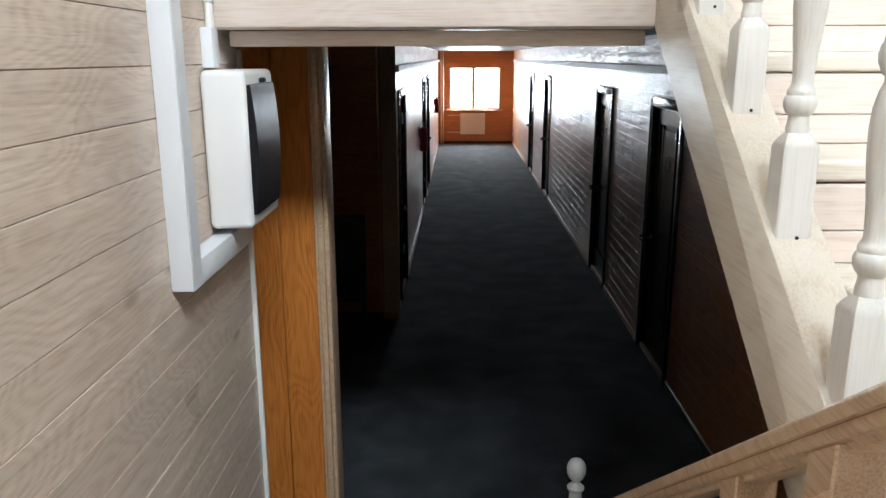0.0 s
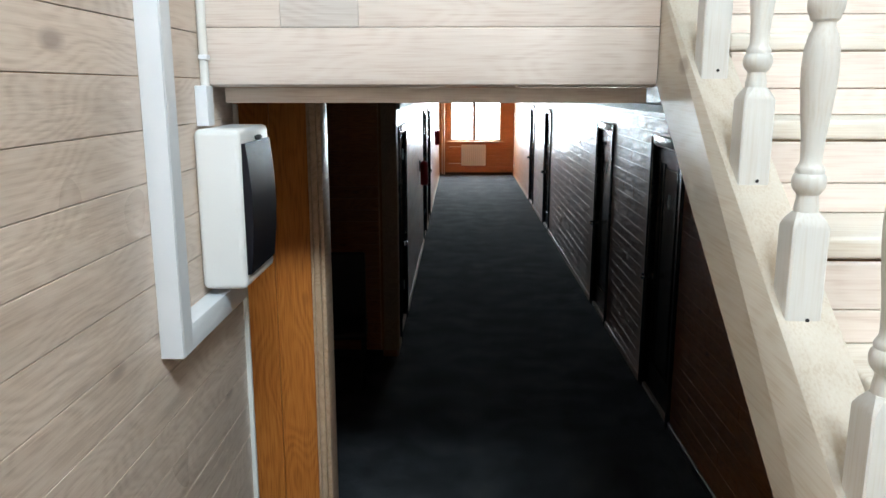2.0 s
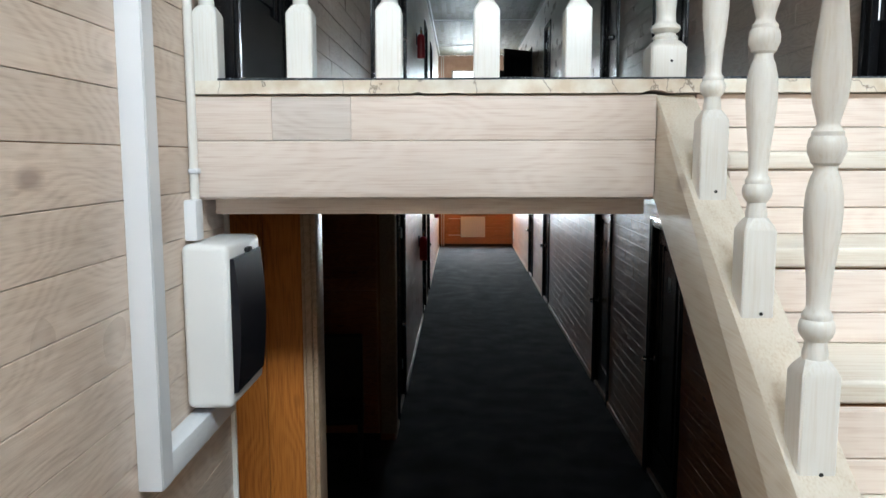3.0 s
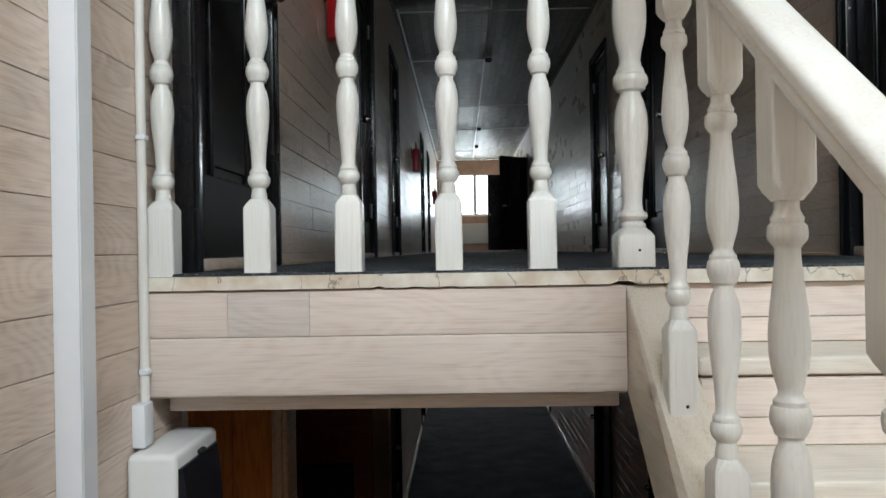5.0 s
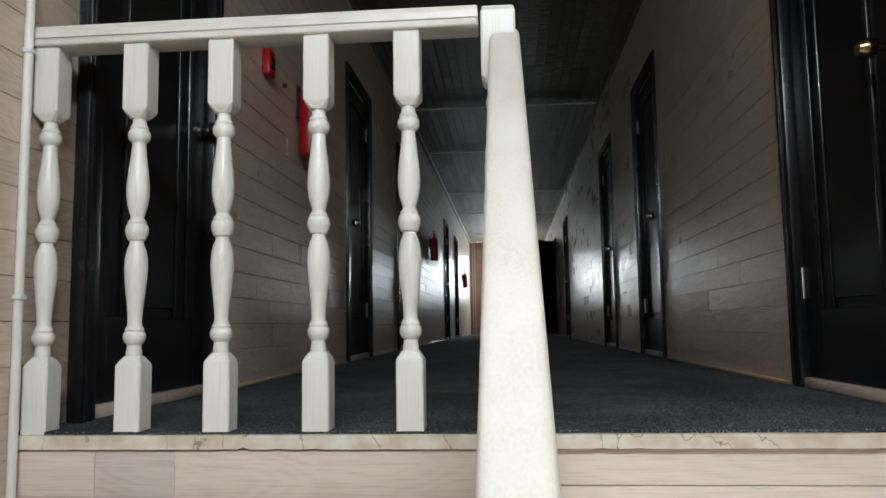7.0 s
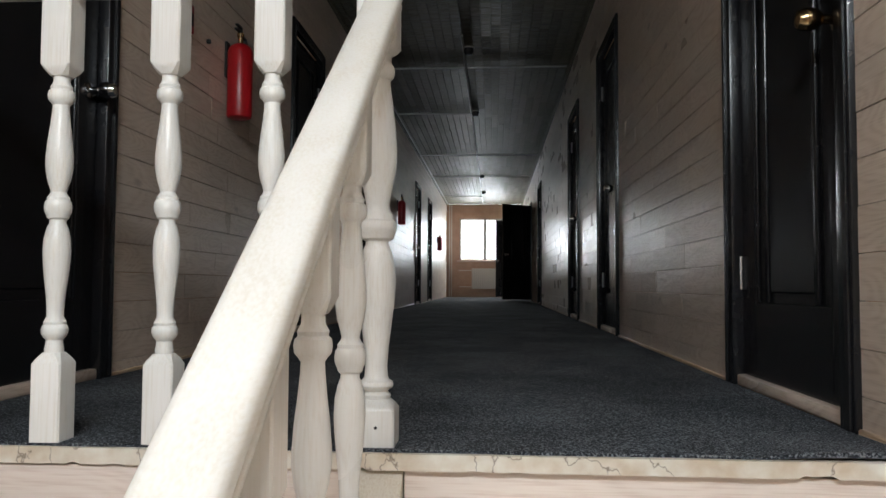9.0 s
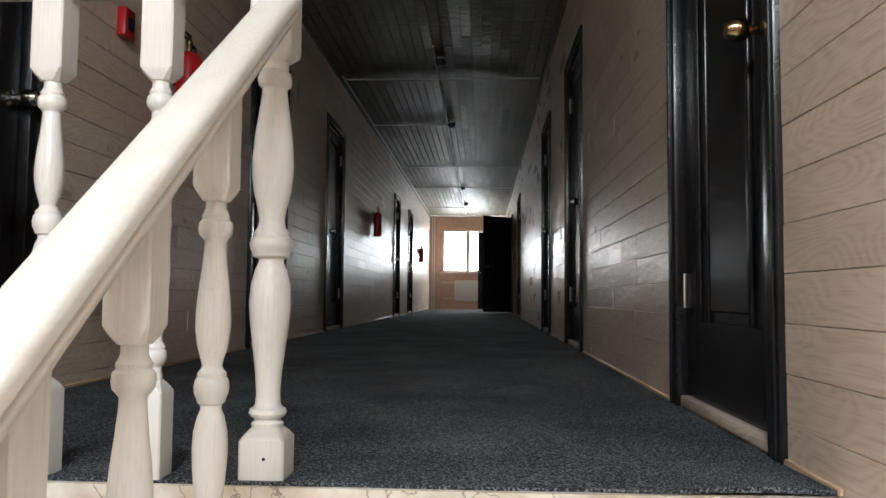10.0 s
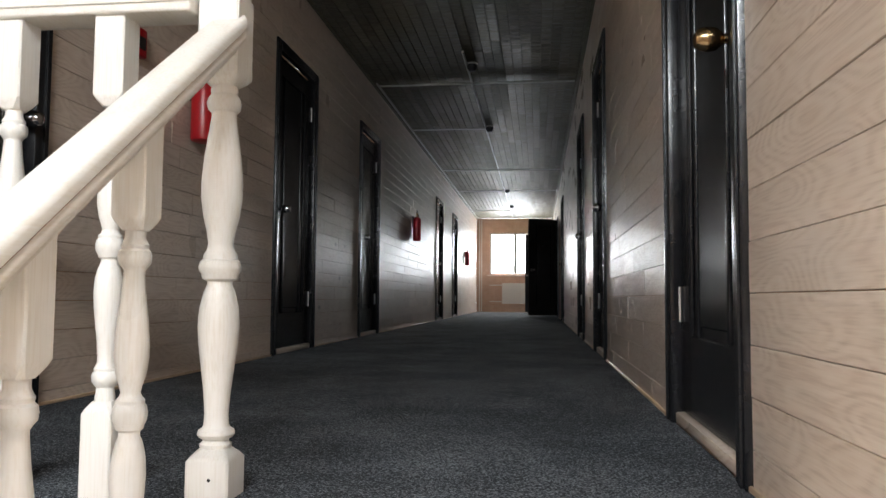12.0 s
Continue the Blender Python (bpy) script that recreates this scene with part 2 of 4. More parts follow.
def lathe(bm, profile, seg=20, m=None):
    """profile: (radius, z) pairs from bottom to top, closed by flat caps."""
    rings = []
    for r, z in profile:
        ring = []
        for i in range(seg):
            a = 2 * math.pi * i / seg
            p = Vector((r * math.cos(a), r * math.sin(a), z))
            ring.append(bm.verts.new(m @ p if m else p))
        rings.append(ring)
    for a, b in zip(rings, rings[1:]):
        for i in range(seg):
            f = bm.faces.new((a[i], a[(i + 1) % seg], b[(i + 1) % seg], b[i]))
            f.smooth = True
    bm.faces.new(list(reversed(rings[0])))
    bm.faces.new(rings[-1])
    return bm


def rod(bm, a, b, r, seg=8):
    a, b = Vector(a), Vector(b)
    m = Matrix.Translation(a) @ (b - a).to_track_quat("Z", "Y").to_matrix().to_4x4()
    return lathe(bm, [(r, 0), (r, (b - a).length)], seg, m)


def prism(bm, outline, x0, x1):
    """An outline of (y, z) drawn out along x."""
    a = [bm.verts.new((x0, y, z)) for y, z in outline]
    b = [bm.verts.new((x1, y, z)) for y, z in outline]
    k = len(outline)
    for i in range(k):
        bm.faces.new((a[i], a[(i + 1) % k], b[(i + 1) % k], b[i]))
    bm.faces.new(list(reversed(a)))
    bm.faces.new(b)
    bmesh.ops.recalc_face_normals(bm, faces=list(bm.faces))
    return bm


def part(name, bm, material, parent=None, label="", m=None):
    me = bpy.data.meshes.new(name)
    bm.to_mesh(me)
    bm.free()
    me.materials.append(material)
    me.set_sharp_from_angle(angle=radians(36))
    ob = new(name, me)
    if parent:
        ob.parent = parent
    if m:
        ob.matrix_basis = m
    if label:
        ob["label"] = label
    return ob


def thing(name, m, label, category, group="", kind=""):
    ob = new(name)
    ob.empty_display_size = 0.1
    ob.matrix_basis = m
    return tagged(ob, label, category, group, kind)


def structure(name, bm, material, label, category):
    return tagged(part(name, bm, material), label, category, kind="structure")


# ---- levels of the place ----
LEFT, RIGHT, END = -0.568, 1.588, 22.35
STAIR_LEFT = -0.617
UP, CEILING, LOW_CEILING = 2.785, 5.43, 2.60
EDGE_Y = 2.19
BACK = -0.75
SX0, SX1 = 0.508, 0.600          # stringer under the balusters
PITCH = 0.1063


def board_points(length, h, m=None):
    prof = ((-0.014, 0.0008), (-0.0012, 0.0008), (0.0, 0.0019), (0.0, h - 0.0019), (-0.0012, h - 0.0008), (-0.014, h - 0.0008))
    pts = [Vector((x, n, z)) for x in (0.0004, length - 0.0004) for n, z in prof]
    faces = [(i, i + 6, (i + 1) % 6 + 6, (i + 1) % 6) for i in range(6)] + [(0, 1, 2, 3, 4, 5), (11, 10, 9, 8, 7, 6)]
    return [m @ p for p in pts] if m else pts, faces


BOARDS = {}


def board_mesh(length, h, material):
    key = (round(length, 2), round(h, 3), material.name)
    if key not in BOARDS:
        me = bpy.data.meshes.new("board")
        pts, faces = board_points(length, h)
        me.from_pydata(pts, [], faces)
        me.materials.append(material)
        BOARDS[key] = me
    return BOARDS[key]


def left_over(u0, u1, holes):
    spans = [(u0, u1)]
    for a, b in holes:
        spans = [s for p, q in spans for s in ((p, min(q, a)), (max(p, b), q)) if s[1] - s[0] > 0.01]
    return spans


def wall(name, origin, turn, u0, u1, z0, z1, holes, material, label, phase, near, thick=0.14, lengths=(0.4, 1.0), whole=None, pitch=PITCH, backing=GROOVE, seed=1):
    """A boarded wall: local x runs along it, local y out of it into the room. Boards within near are pieces of their own."""
    rnd = random.Random(seed)
    bm = bmesh.new()
    cuts = sorted({u0, u1, *[c for h in holes for c in h[:2] if u0 < c < u1]})
    for a, b in zip(cuts, cuts[1:]):
        for p, q in left_over(z0, z1, [(h[2], h[3]) for h in holes if h[0] <= a + 1e-6 and h[1] >= b - 1e-6]):
            box(bm, a, b, -thick, -0.0125, p, q)
    ob = structure(name, bm, backing, label, "wall")
    ob.matrix_basis = pose(*origin, 0, 0, turn)
    rows = []
    z = phase + pitch * math.floor((z0 - phase) / pitch)
    while z < z1 - 0.004:
        rows.append((max(z, z0), min(z + pitch, z1)))
        z += pitch
    pts, faces = [], []
    for a, b in rows:
        if b - a < 0.012:
            continue
        for p, q in left_over(u0, u1, [h[:2] for h in holes if h[2] < (a + b) / 2 < h[3]]):
            u = p
            while u < q - 0.005:
                length = rnd.uniform(*lengths)
                if whole and whole[0] <= u < whole[1]:
                    length = max(length, min(q, whole[1]) - u)
                if q - u - length < 0.15:
                    length = q - u
                sway = 0.2 if whole and u < whole[1] else 1.0
                tilt = pose(u, rnd.uniform(-0.0006, 0.0), a, rnd.uniform(-0.9, 0.9) * sway, 0, rnd.uniform(-0.08, 0.08) * sway)
                if near[0] <= u and u + length <= near[1]:
                    o = new("board", board_mesh(length, b - a, material))
                    o.parent, o.matrix_basis = ob, tilt
                else:
                    v, f = board_points(length, b - a, tilt)
                    faces += [[i + len(pts) for i in g] for g in f]
                    pts += v
                u += length
    if pts:
        me = bpy.data.meshes.new("boards")
        me.from_pydata(pts, [], faces)
        me.materials.append(material)
        rest = new("far_boards", me)
        rest.parent = ob
        tagged(rest, kind="stuff")
    return ob


# ---- large structure ----
W_DOOR, H_DOOR = 0.93, 2.12
# doors by the world y of their middle: (middle, knob on the near side, storey floor, open angle)
UP_RIGHT = [(2.905, True, 0), (6.14, True, 0), (8.42, True, 0), (14.1, True, 0)]
UP_LEFT = [(2.815, False, 0), (6.08, True, 0), (8.48, True, 0), (14.1, True, 0), (16.6, True, 0)]
LOW_RIGHT = [(6.02, False, 0), (8.52, False, 0), (13.85, False, 0), (16.75, False, 0)]
LOW_LEFT = [(7.95, True, 0), (12.95, True, 0), (14.65, True, 0)]
OPEN_DOORS = [(17.45, 126), (21.15, 95)]


def holes_for(doors, z, sign):
    return [(sign * d[0] - W_DOOR / 2 + 0.04, sign * d[0] + W_DOOR / 2 - 0.04, z, z + H_DOOR - 0.04) for d in doors]


# right wall, both storeys; the lower storey is orange, the upper whitewashed
wall("wall_right_upper", (RIGHT, 0, 0), 90, BACK, END, 1.2, CEILING, [(h[0], h[1], h[2], h[3]) for h in holes_for(UP_RIGHT + OPEN_DOORS, UP, 1)] + [(2.45, END, 1.2, UP - 0.001)],
     WASH, "whitewashed pine board wall with black doors along the upper corridor", 3.188, (BACK, 7.2), whole=(BACK, 3.45), lengths=(0.35, 0.8), pitch=0.1055, seed=3)
wall("wall_right_lower", (RIGHT, 0, 0), 90, 2.45, END, 0, UP - 0.002, holes_for(LOW_RIGHT, 0, 1), ORANGE,
     "orange varnished pine board wall along the lower corridor", 0.02, (2.4, 9.5), lengths=(0.35, 0.9), seed=4)
wall("wall_right_under_stairs", (RIGHT, 0, 0), 90, BACK, 2.45, 0, 1.2, [], ORANGE, "orange varnished pine board wall under the stairs", 0.02, (5, 6), lengths=(1.5, 3))
# left wall beside the stairs and along the upper corridor
wall("wall_left_upper", (LEFT, 0, 0), -90, -END, -2.42, UP - 0.02, CEILING, [(-2.815 - 0.425, -2.815 + 0.396, UP, UP + H_DOOR - 0.04)] + holes_for(UP_LEFT[1:], UP, -1), WASH,
     "whitewashed pine board wall with black doors and red extinguishers", 2.411, (-8, -2.4), lengths=(0.35, 0.8), seed=5)
wall("wall_left_stairs", (STAIR_LEFT, 0, 0), -90, -2.42, -BACK, 0, CEILING, [], WASH,
     "whitewashed pine board wall beside the lower flight of stairs", 2.411, (-2.43, 1.4), lengths=(0.9, 2.2), whole=(-2.43, 1.0), pitch=0.1066, seed=6)
# lower corridor, left: wall, its end by the recess, and the recess
wall("wall_left_lower", (LEFT + 0.008, 0, 0), -90, -END, -7.08, 0, UP - 0.03, holes_for(LOW_LEFT, 0, -1), ORANGE,
     "orange varnished pine board wall of the lower corridor", 0.02, (-9.5, -7), lengths=(0.35, 0.9), seed=7)
wall("wall_recess_back", (-0.71, 7.08, 0), 180, 0.0, 2.4, 0, UP - 0.03, [], ORANGE, "dark orange pine board wall at the back of the recess", 0.02, (-1, 3), lengths=(0.8, 1.6), seed=8)
wall("wall_recess_side", (-3.05, 0, 0), -90, -7.08, -3.13, 0, UP - 0.03, [], ORANGE, "pine board wall at the far side of the recess", 0.02, (5, 6), lengths=(0.8, 1.6), seed=9)
# end walls
LWIN = (-0.25, 1.22, 0.97, 2.165)
UWIN = (-0.19, 1.10, 3.83, 5.025)
wall("wall_end_lower", (0, END, 0), 180, -RIGHT, -LEFT, 0, UP - 0.002, [(-LWIN[1], -LWIN[0], LWIN[2], LWIN[3])], ORANGE, "orange pine end wall of the lower corridor with a window", 0.02, (5, 6), lengths=(1, 2.2))
wall("wall_end_upper", (0, END, 0), 180, -RIGHT, -LEFT, UP, CEILING, [(-UWIN[1], -UWIN[0], UWIN[2], UWIN[3])], PINK, "pink washed board end wall of the upper corridor with a window", 0.02, (5, 6), lengths=(1, 2.2))
# wall behind the landing, with the stair window
BWIN = (0.02, 1.42, 4.55, 5.3)
wall("wall_behind_landing", (0, BACK, 0), 0, LEFT, RIGHT, 0, CEILING, [BWIN], WASH, "whitewashed pine board wall behind the stair landing", 0.02, (5, 6), lengths=(1, 2.2))

bm = bmesh.new()
box(bm, -3.2, RIGHT + 0.2, BACK - 0.2, END + 0.2, -0.15, -0.004)
structure("floor_lower_slab", bm, PLAIN, "plain subfloor under the lower corridor", "floor")
bm = bmesh.new()
box(bm, -3.05, RIGHT, BACK, END, -0.003, 0.004)
structure("floor_lower", bm, CARPET, "dark charcoal carpet on the lower corridor floor", "floor")
# upper floor: boards and ceiling of the storey below
bm = bmesh.new()
box(bm, LEFT, RIGHT, EDGE_Y + 0.12, END, LOW_CEILING + 0.03, UP - 0.036)
box(bm, -3.05, LEFT - 0.14, 3.1, 7.2, LOW_CEILING + 0.03, UP - 0.036)
structure("floor_upper_slab", bm, PLAIN, "floor structure between the two corridors", "floor")
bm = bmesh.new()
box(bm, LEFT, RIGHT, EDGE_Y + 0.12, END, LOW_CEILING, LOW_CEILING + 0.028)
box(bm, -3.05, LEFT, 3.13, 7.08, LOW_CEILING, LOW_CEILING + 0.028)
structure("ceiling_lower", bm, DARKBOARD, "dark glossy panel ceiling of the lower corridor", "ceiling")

# carpet of the upper corridor, with a slightly wavy front edge
bm = bmesh.new()
NX, xs = 40, []
top, low = [], []
for i in range(NX + 1):
    x = STAIR_LEFT + 0.002 + (RIGHT - STAIR_LEFT - 0.004) * i / NX
    lift = 0.004 * max(0, noise.noise(Vector((x * 3.1, 0.3, 0)))) + (0.012 * max(0, 1 - ((x - 1.45) / 0.16) ** 2) if x > 1.2 else 0)
    y = EDGE_Y + 0.006 + 0.006 * noise.noise(Vector((x * 4, 7, 0)))
    top.append((bm.verts.new((x, y, UP + 0.004 + lift)), bm.verts.new((x, y + 0.25, UP + 0.004)), bm.verts.new((x, END, UP + 0.004))))
    low.append(bm.verts.new((x, y - 0.001, UP - 0.002 + lift * 0.6)))
for i in range(NX):
    bm.faces.new((low[i], low[i + 1], top[i + 1][0], top[i][0]))
    bm.faces.new((top[i][0], top[i + 1][0], top[i + 1][1], top[i][1]))
    bm.faces.new((top[i][1], top[i + 1][1], top[i + 1][2], top[i][2]))
structure("floor_upper", bm, CARPET, "worn charcoal needle-felt carpet on the upper corridor floor", "floor")

# upper ceiling of narrow boards that run along the corridor, in one mesh
bm = bmesh.new()
box(bm, LEFT - 0.1, RIGHT + 0.1, BACK - 0.1, END + 0.1, CEILING + 0.014, CEILING + 0.12)
pts, faces = [], []
rnd = random.Random(12)
x = LEFT
while x < RIGHT:
    y = BACK
    while y < END:
        length = rnd.uniform(0.6, 2.4)
        if END - y - length < 0.3:
            length = END - y
        w = min(0.088, RIGHT - x)
        m = Matrix(((0, 0, 1, x), (1, 0, 0, y), (0, -1, 0, CEILING + rnd.uniform(0, 0.002)), (0, 0, 0, 1)))
        v, f = board_points(length, max(0.02, w - 0.007), m @ pose(0, rnd.uniform(-0.002, 0), 0, rnd.uniform(-1.6, 1.6)))
        faces += [[i + len(pts) for i in g] for g in f]
        pts += v
        y += length
    x += 0.088
vs = [bm.verts.new(p) for p in pts]
for f in faces:
    bm.faces.new([vs[i] for i in f])
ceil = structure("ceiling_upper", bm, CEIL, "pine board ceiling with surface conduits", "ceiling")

# edge of the upper floor above the lower flight
def fascia(name, x0, x1, z0, z1, y, r, label):
    out = [(y + 0.02, z0), (y + r, z0), (y + r * 0.3, z0 + r * 0.3), (y, z0 + r), (y, z1 - 0.003), (y + 0.003, z1), (y + 0.02, z1)]
    bm = prism(bmesh.new(), [(a, b) for a, b in out], 0, x1 - x0)
    return part(name, bm, FASCIA_GREY if label else FASCIA, beam, label, pose(x0, 0, 0))


bm = bmesh.new()
box(bm, STAIR_LEFT, 0.506, EDGE_Y + 0.021, EDGE_Y + 0.12, 2.505, UP - 0.036)
beam = structure("trim_floor_edge", bm, FASCIA, "whitewashed pine fascia along the edge of the upper floor", "fascia")
fascia("fascia_board", STAIR_LEFT + 0.008, -0.42, 2.64, 2.748, EDGE_Y, 0.004, "")
fascia("fascia_board", -0.419, -0.228, 2.64, 2.748, EDGE_Y + 0.0006, 0.004, "greyer patch board")
fascia("fascia_board", -0.227, 0.506, 2.64, 2.748, EDGE_Y, 0.004, "")
fascia("fascia_board", STAIR_LEFT + 0.008, 0.506, 2.496, 2.639, EDGE_Y, 0.022, "")
part("under_strip", rbox(STAIR_LEFT + 0.03, 0.50, EDGE_Y + 0.07, EDGE_Y + 0.13, 2.456, 2.495, 0.003), FASCIA, beam, "shaded wooden strip below the fascia")
# chipped white edge of the floor boards
bm = bmesh.new()
rnd = random.Random(5)
K = 140
a0, a1, b0, b1 = [], [], [], []
for i in range(K + 1):
    x = STAIR_LEFT + 0.004 + (RIGHT - STAIR_LEFT - 0.008) * i / K
    chip = 0.004 * noise.noise(Vector((x * 25, 1, 0))) + (0.006 if noise.noise(Vector((x * 9, 4, 2))) > 0.35 else 0)
    y = EDGE_Y - 0.009 + max(0, chip) * 0.7
    a0.append(bm.verts.new((x, y, UP - 0.034 + max(0, chip))))
    a1.append(bm.verts.new((x, y, UP - 0.002)))
    b0.append(bm.verts.new((x, EDGE_Y + 0.2, UP - 0.035)))
    b1.append(bm.verts.new((x, EDGE_Y + 0.2, UP - 0.002)))
for i in range(K):
    bm.faces.new((a0[i], a0[i + 1], a1[i + 1], a1[i]))
    bm.faces.new((a1[i], a1[i + 1], b1[i + 1], b1[i]))
    bm.faces.new((a0[i + 1], a0[i], b0[i], b0[i + 1]))
structure("trim_floor_nosing", bm, EDGE, "chipped white-painted edge of the floor boards", "trim")

# landing
LAND = UP - 8 * 0.174
bm = bmesh.new()
box(bm, STAIR_LEFT, RIGHT, BACK, 0.47, LAND - 0.16, LAND - 0.002)
box(bm, 0.432, SX1 + 0.001, 0.4705, 0.659, LAND - 0.16, LAND - 0.004)
structure("landing", bm, TREAD, "cream wooden half landing between the flights", "landing")

# partition of upright boards beside the foot of the stairs
bm = bmesh.new()
box(bm, -3.05, -0.50, 3.012, 3.13, 0, UP - 0.03)
post = structure("wall_partition", bm, GROOVE, "upright unpainted pine boards closing the recess beside the stairs", "wall")
x = -0.525
for w in (0.135, 0.125, 0.12, 0.12, 0.12, 0.12):
    part("board", rbox(-w + 0.001, -0.001, 0, 0.02, 0.005, 2.59, 0.003, 1), ORANGE_V, post, "", pose(x, 2.992, 0))
    x -= w
for i, (a, b, y) in enumerate(((-0.525, -0.513, 2.985), (-0.512, -0.490, 2.978), (-0.489, -0.473, 2.99))):
    part("corner_moulding", rbox(a, b, y, 3.13, 0.005, 2.59, 0.004), NATURAL, post, "paler corner moulding")
tagged(part("trim_wall_end", rbox(STAIR_LEFT - 0.13, STAIR_LEFT + 0.012, 2.421, 2.437, 0.01, 2.45, 0.004), WHITE), "white corner strip at the end of the stair wall", "trim", kind="structure")

# added light blockers: wall and filler that stop daylight leaking onto the partition
bm = bmesh.new()
box(bm, -0.98, -0.86, 2.20, 3.012, 0, UP - 0.03)
box(bm, -0.861, -0.757, 2.20, 2.421, 0, UP - 0.03)
structure("wall_nook", bm, PLAIN, "plain wall added to block stray light behind the stair wall", "wall")
# added cover over the nook, shuts out light from above
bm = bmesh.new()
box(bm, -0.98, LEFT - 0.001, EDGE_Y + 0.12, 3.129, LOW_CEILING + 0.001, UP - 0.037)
structure("ceiling_nook", bm, BLACK, "dark sheet added over the nook to keep light off the partition", "ceiling")

# skirting and ledges of the lower corridor
def strip(name, x0, x1, y0, y1, z0, z1, material, label):
    return tagged(part(name, rbox(x0, x1, y0, y1, z0, z1, 0.003, 1), material), label, "trim", kind="structure")


def gaps(doors, a, b):
    return left_over(a, b, [(d[0] - W_DOOR / 2, d[0] + W_DOOR / 2) for d in doors])


for a, b in gaps(LOW_RIGHT, 2.5, END):
    strip("baseboard", RIGHT - 0.016, RIGHT + 0.001, a, b, 0.004, 0.06, DARKBOARD if a < 5 else NATURAL, "narrow wooden skirting along the lower corridor")
for a, b in gaps(LOW_LEFT, 7.1, END):
    strip("baseboard", LEFT + 0.007, LEFT + 0.024, a, b, 0.004, 0.06, NATURAL, "narrow wooden skirting along the lower corridor")
strip("baseboard", LEFT + 0.03, RIGHT - 0.02, END - 0.018, END, 0.004, 0.07, DARKBOARD, "dark skirting under the end window")
strip("baseboard", -3.0, LEFT - 0.12, 7.06, 7.079, 0.004, 0.07, DARKBOARD, "dark skirting in the recess")
strip("trim_ledge", RIGHT - 0.035, RIGHT, 6.0, END, 2.30, 2.36, FASCIA, "pale cable ledge high on the corridor wall")
strip("trim_ledge", LEFT + 0.008, LEFT + 0.06, 7.1, END, 2.30, 2.36, FASCIA, "pale cable ledge high on the corridor wall")
strip("trim_wall_end", LEFT - 0.11, LEFT + 0.03, 7.064, 7.079, 0.07, 2.55, NATURAL, "wooden corner strip at the end of the corridor wall")
for a, b in gaps(UP_RIGHT + [(d[0],) for d in OPEN_DOORS], EDGE_Y, END):
    strip("baseboard", RIGHT - 0.01, RIGHT + 0.001, a, b, UP, UP + 0.016, NATURAL, "thin unpainted strip where wall meets carpet")
for a, b in gaps(UP_LEFT, 3.3, END):
    strip("baseboard", LEFT - 0.001, LEFT + 0.01, a, b, UP, UP + 0.016, NATURAL, "thin unpainted strip where wall meets carpet")
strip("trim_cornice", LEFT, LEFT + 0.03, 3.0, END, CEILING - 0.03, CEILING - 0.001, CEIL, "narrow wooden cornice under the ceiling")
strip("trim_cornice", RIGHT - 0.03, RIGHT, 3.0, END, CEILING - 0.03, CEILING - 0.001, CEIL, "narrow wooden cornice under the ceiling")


# ---- windows ----
def window(name, y, out, x0, x1, z0, z1, mullions, material, label):
    """out: -1 when the room lies towards -y."""
    t = 0.05
    a, b = sorted((y - out * 0.03, y - out * 0.10))
    ob = thing(name, pose(0, 0, 0), label, "window", kind="structure")
    for nm, q in (("jamb", (x0, x0 + t, z0, z1)), ("jamb", (x1 - t, x1, z0, z1)), ("head", (x0 + t, x1 - t, z1 - t, z1)), ("bottom_rail", (x0 + t, x1 - t, z0, z0 + t))):
        part(nm, rbox(q[0], q[1], a, b, q[2], q[3], 0.004, 1), material, ob)
    for mx in mullions:
        part("mullion", rbox(mx - 0.045, mx + 0.045, a, b, z0 + t, z1 - t, 0.004, 1), material, ob)
    edges = [x0 + t] + [e for mx in mullions for e in (mx - 0.045, mx + 0.045)] + [x1 - t]
    for p, q in zip(edges[::2], edges[1::2]):
        bm = bmesh.new()
        box(bm, p, q, (a + b) / 2 - 0.004, (a + b) / 2 + 0.004, z0 + t, z1 - t)
        g = part("pane", bm, GLASS, ob)
        g.visible_shadow = False
    s0, s1 = sorted((y - out * 0.02, y + out * 0.09))
    part("sill", rbox(x0 - 0.07, x1 + 0.07, s0, s1, z0 - 0.035, z0 - 0.004, 0.006), FASCIA if material is FRAMEWHITE else material, ob)
    return ob


window("window_1", END, -1, *LWIN, [0.44], NATURAL, "two-pane wooden window glaring with daylight")
window("window_2", END, -1, *UWIN, [0.53], FRAMEWHITE, "two-pane window glaring with daylight")
window("window_3", BACK, 1, *BWIN, [0.72], FRAMEWHITE, "large window behind the stair landing")
bm = bmesh.new()
box(bm, -9, 9, 27, 27.2, -0.3, 12)
structure("backdrop_front", bm, GLOW, "bright hazy distance outside the end windows", "backdrop")
bm = bmesh.new()
box(bm, -300, 300, -300, 300, -0.6, -0.3)
structure("ground", bm, spotted("grey_ground", (0.12, 0.12, 0.1), (0.2, 0.19, 0.16), 3, 0.9), "plain ground outside the building", "ground")


# ---- doors ----
def knob(parent, x, y, z, metal):
    bm = bmesh.new()
    m = pose(x, y, z, -90)
    lathe(bm, [(0.028, 0), (0.028, 0.006), (0.013, 0.010), (0.011, 0.034), (0.017, 0.040), (0.025, 0.050), (0.0285, 0.064), (0.027, 0.082), (0.020, 0.096), (0.008, 0.101)], 18, m)
    return part("knob", bm, metal, parent, "polished metal door knob")


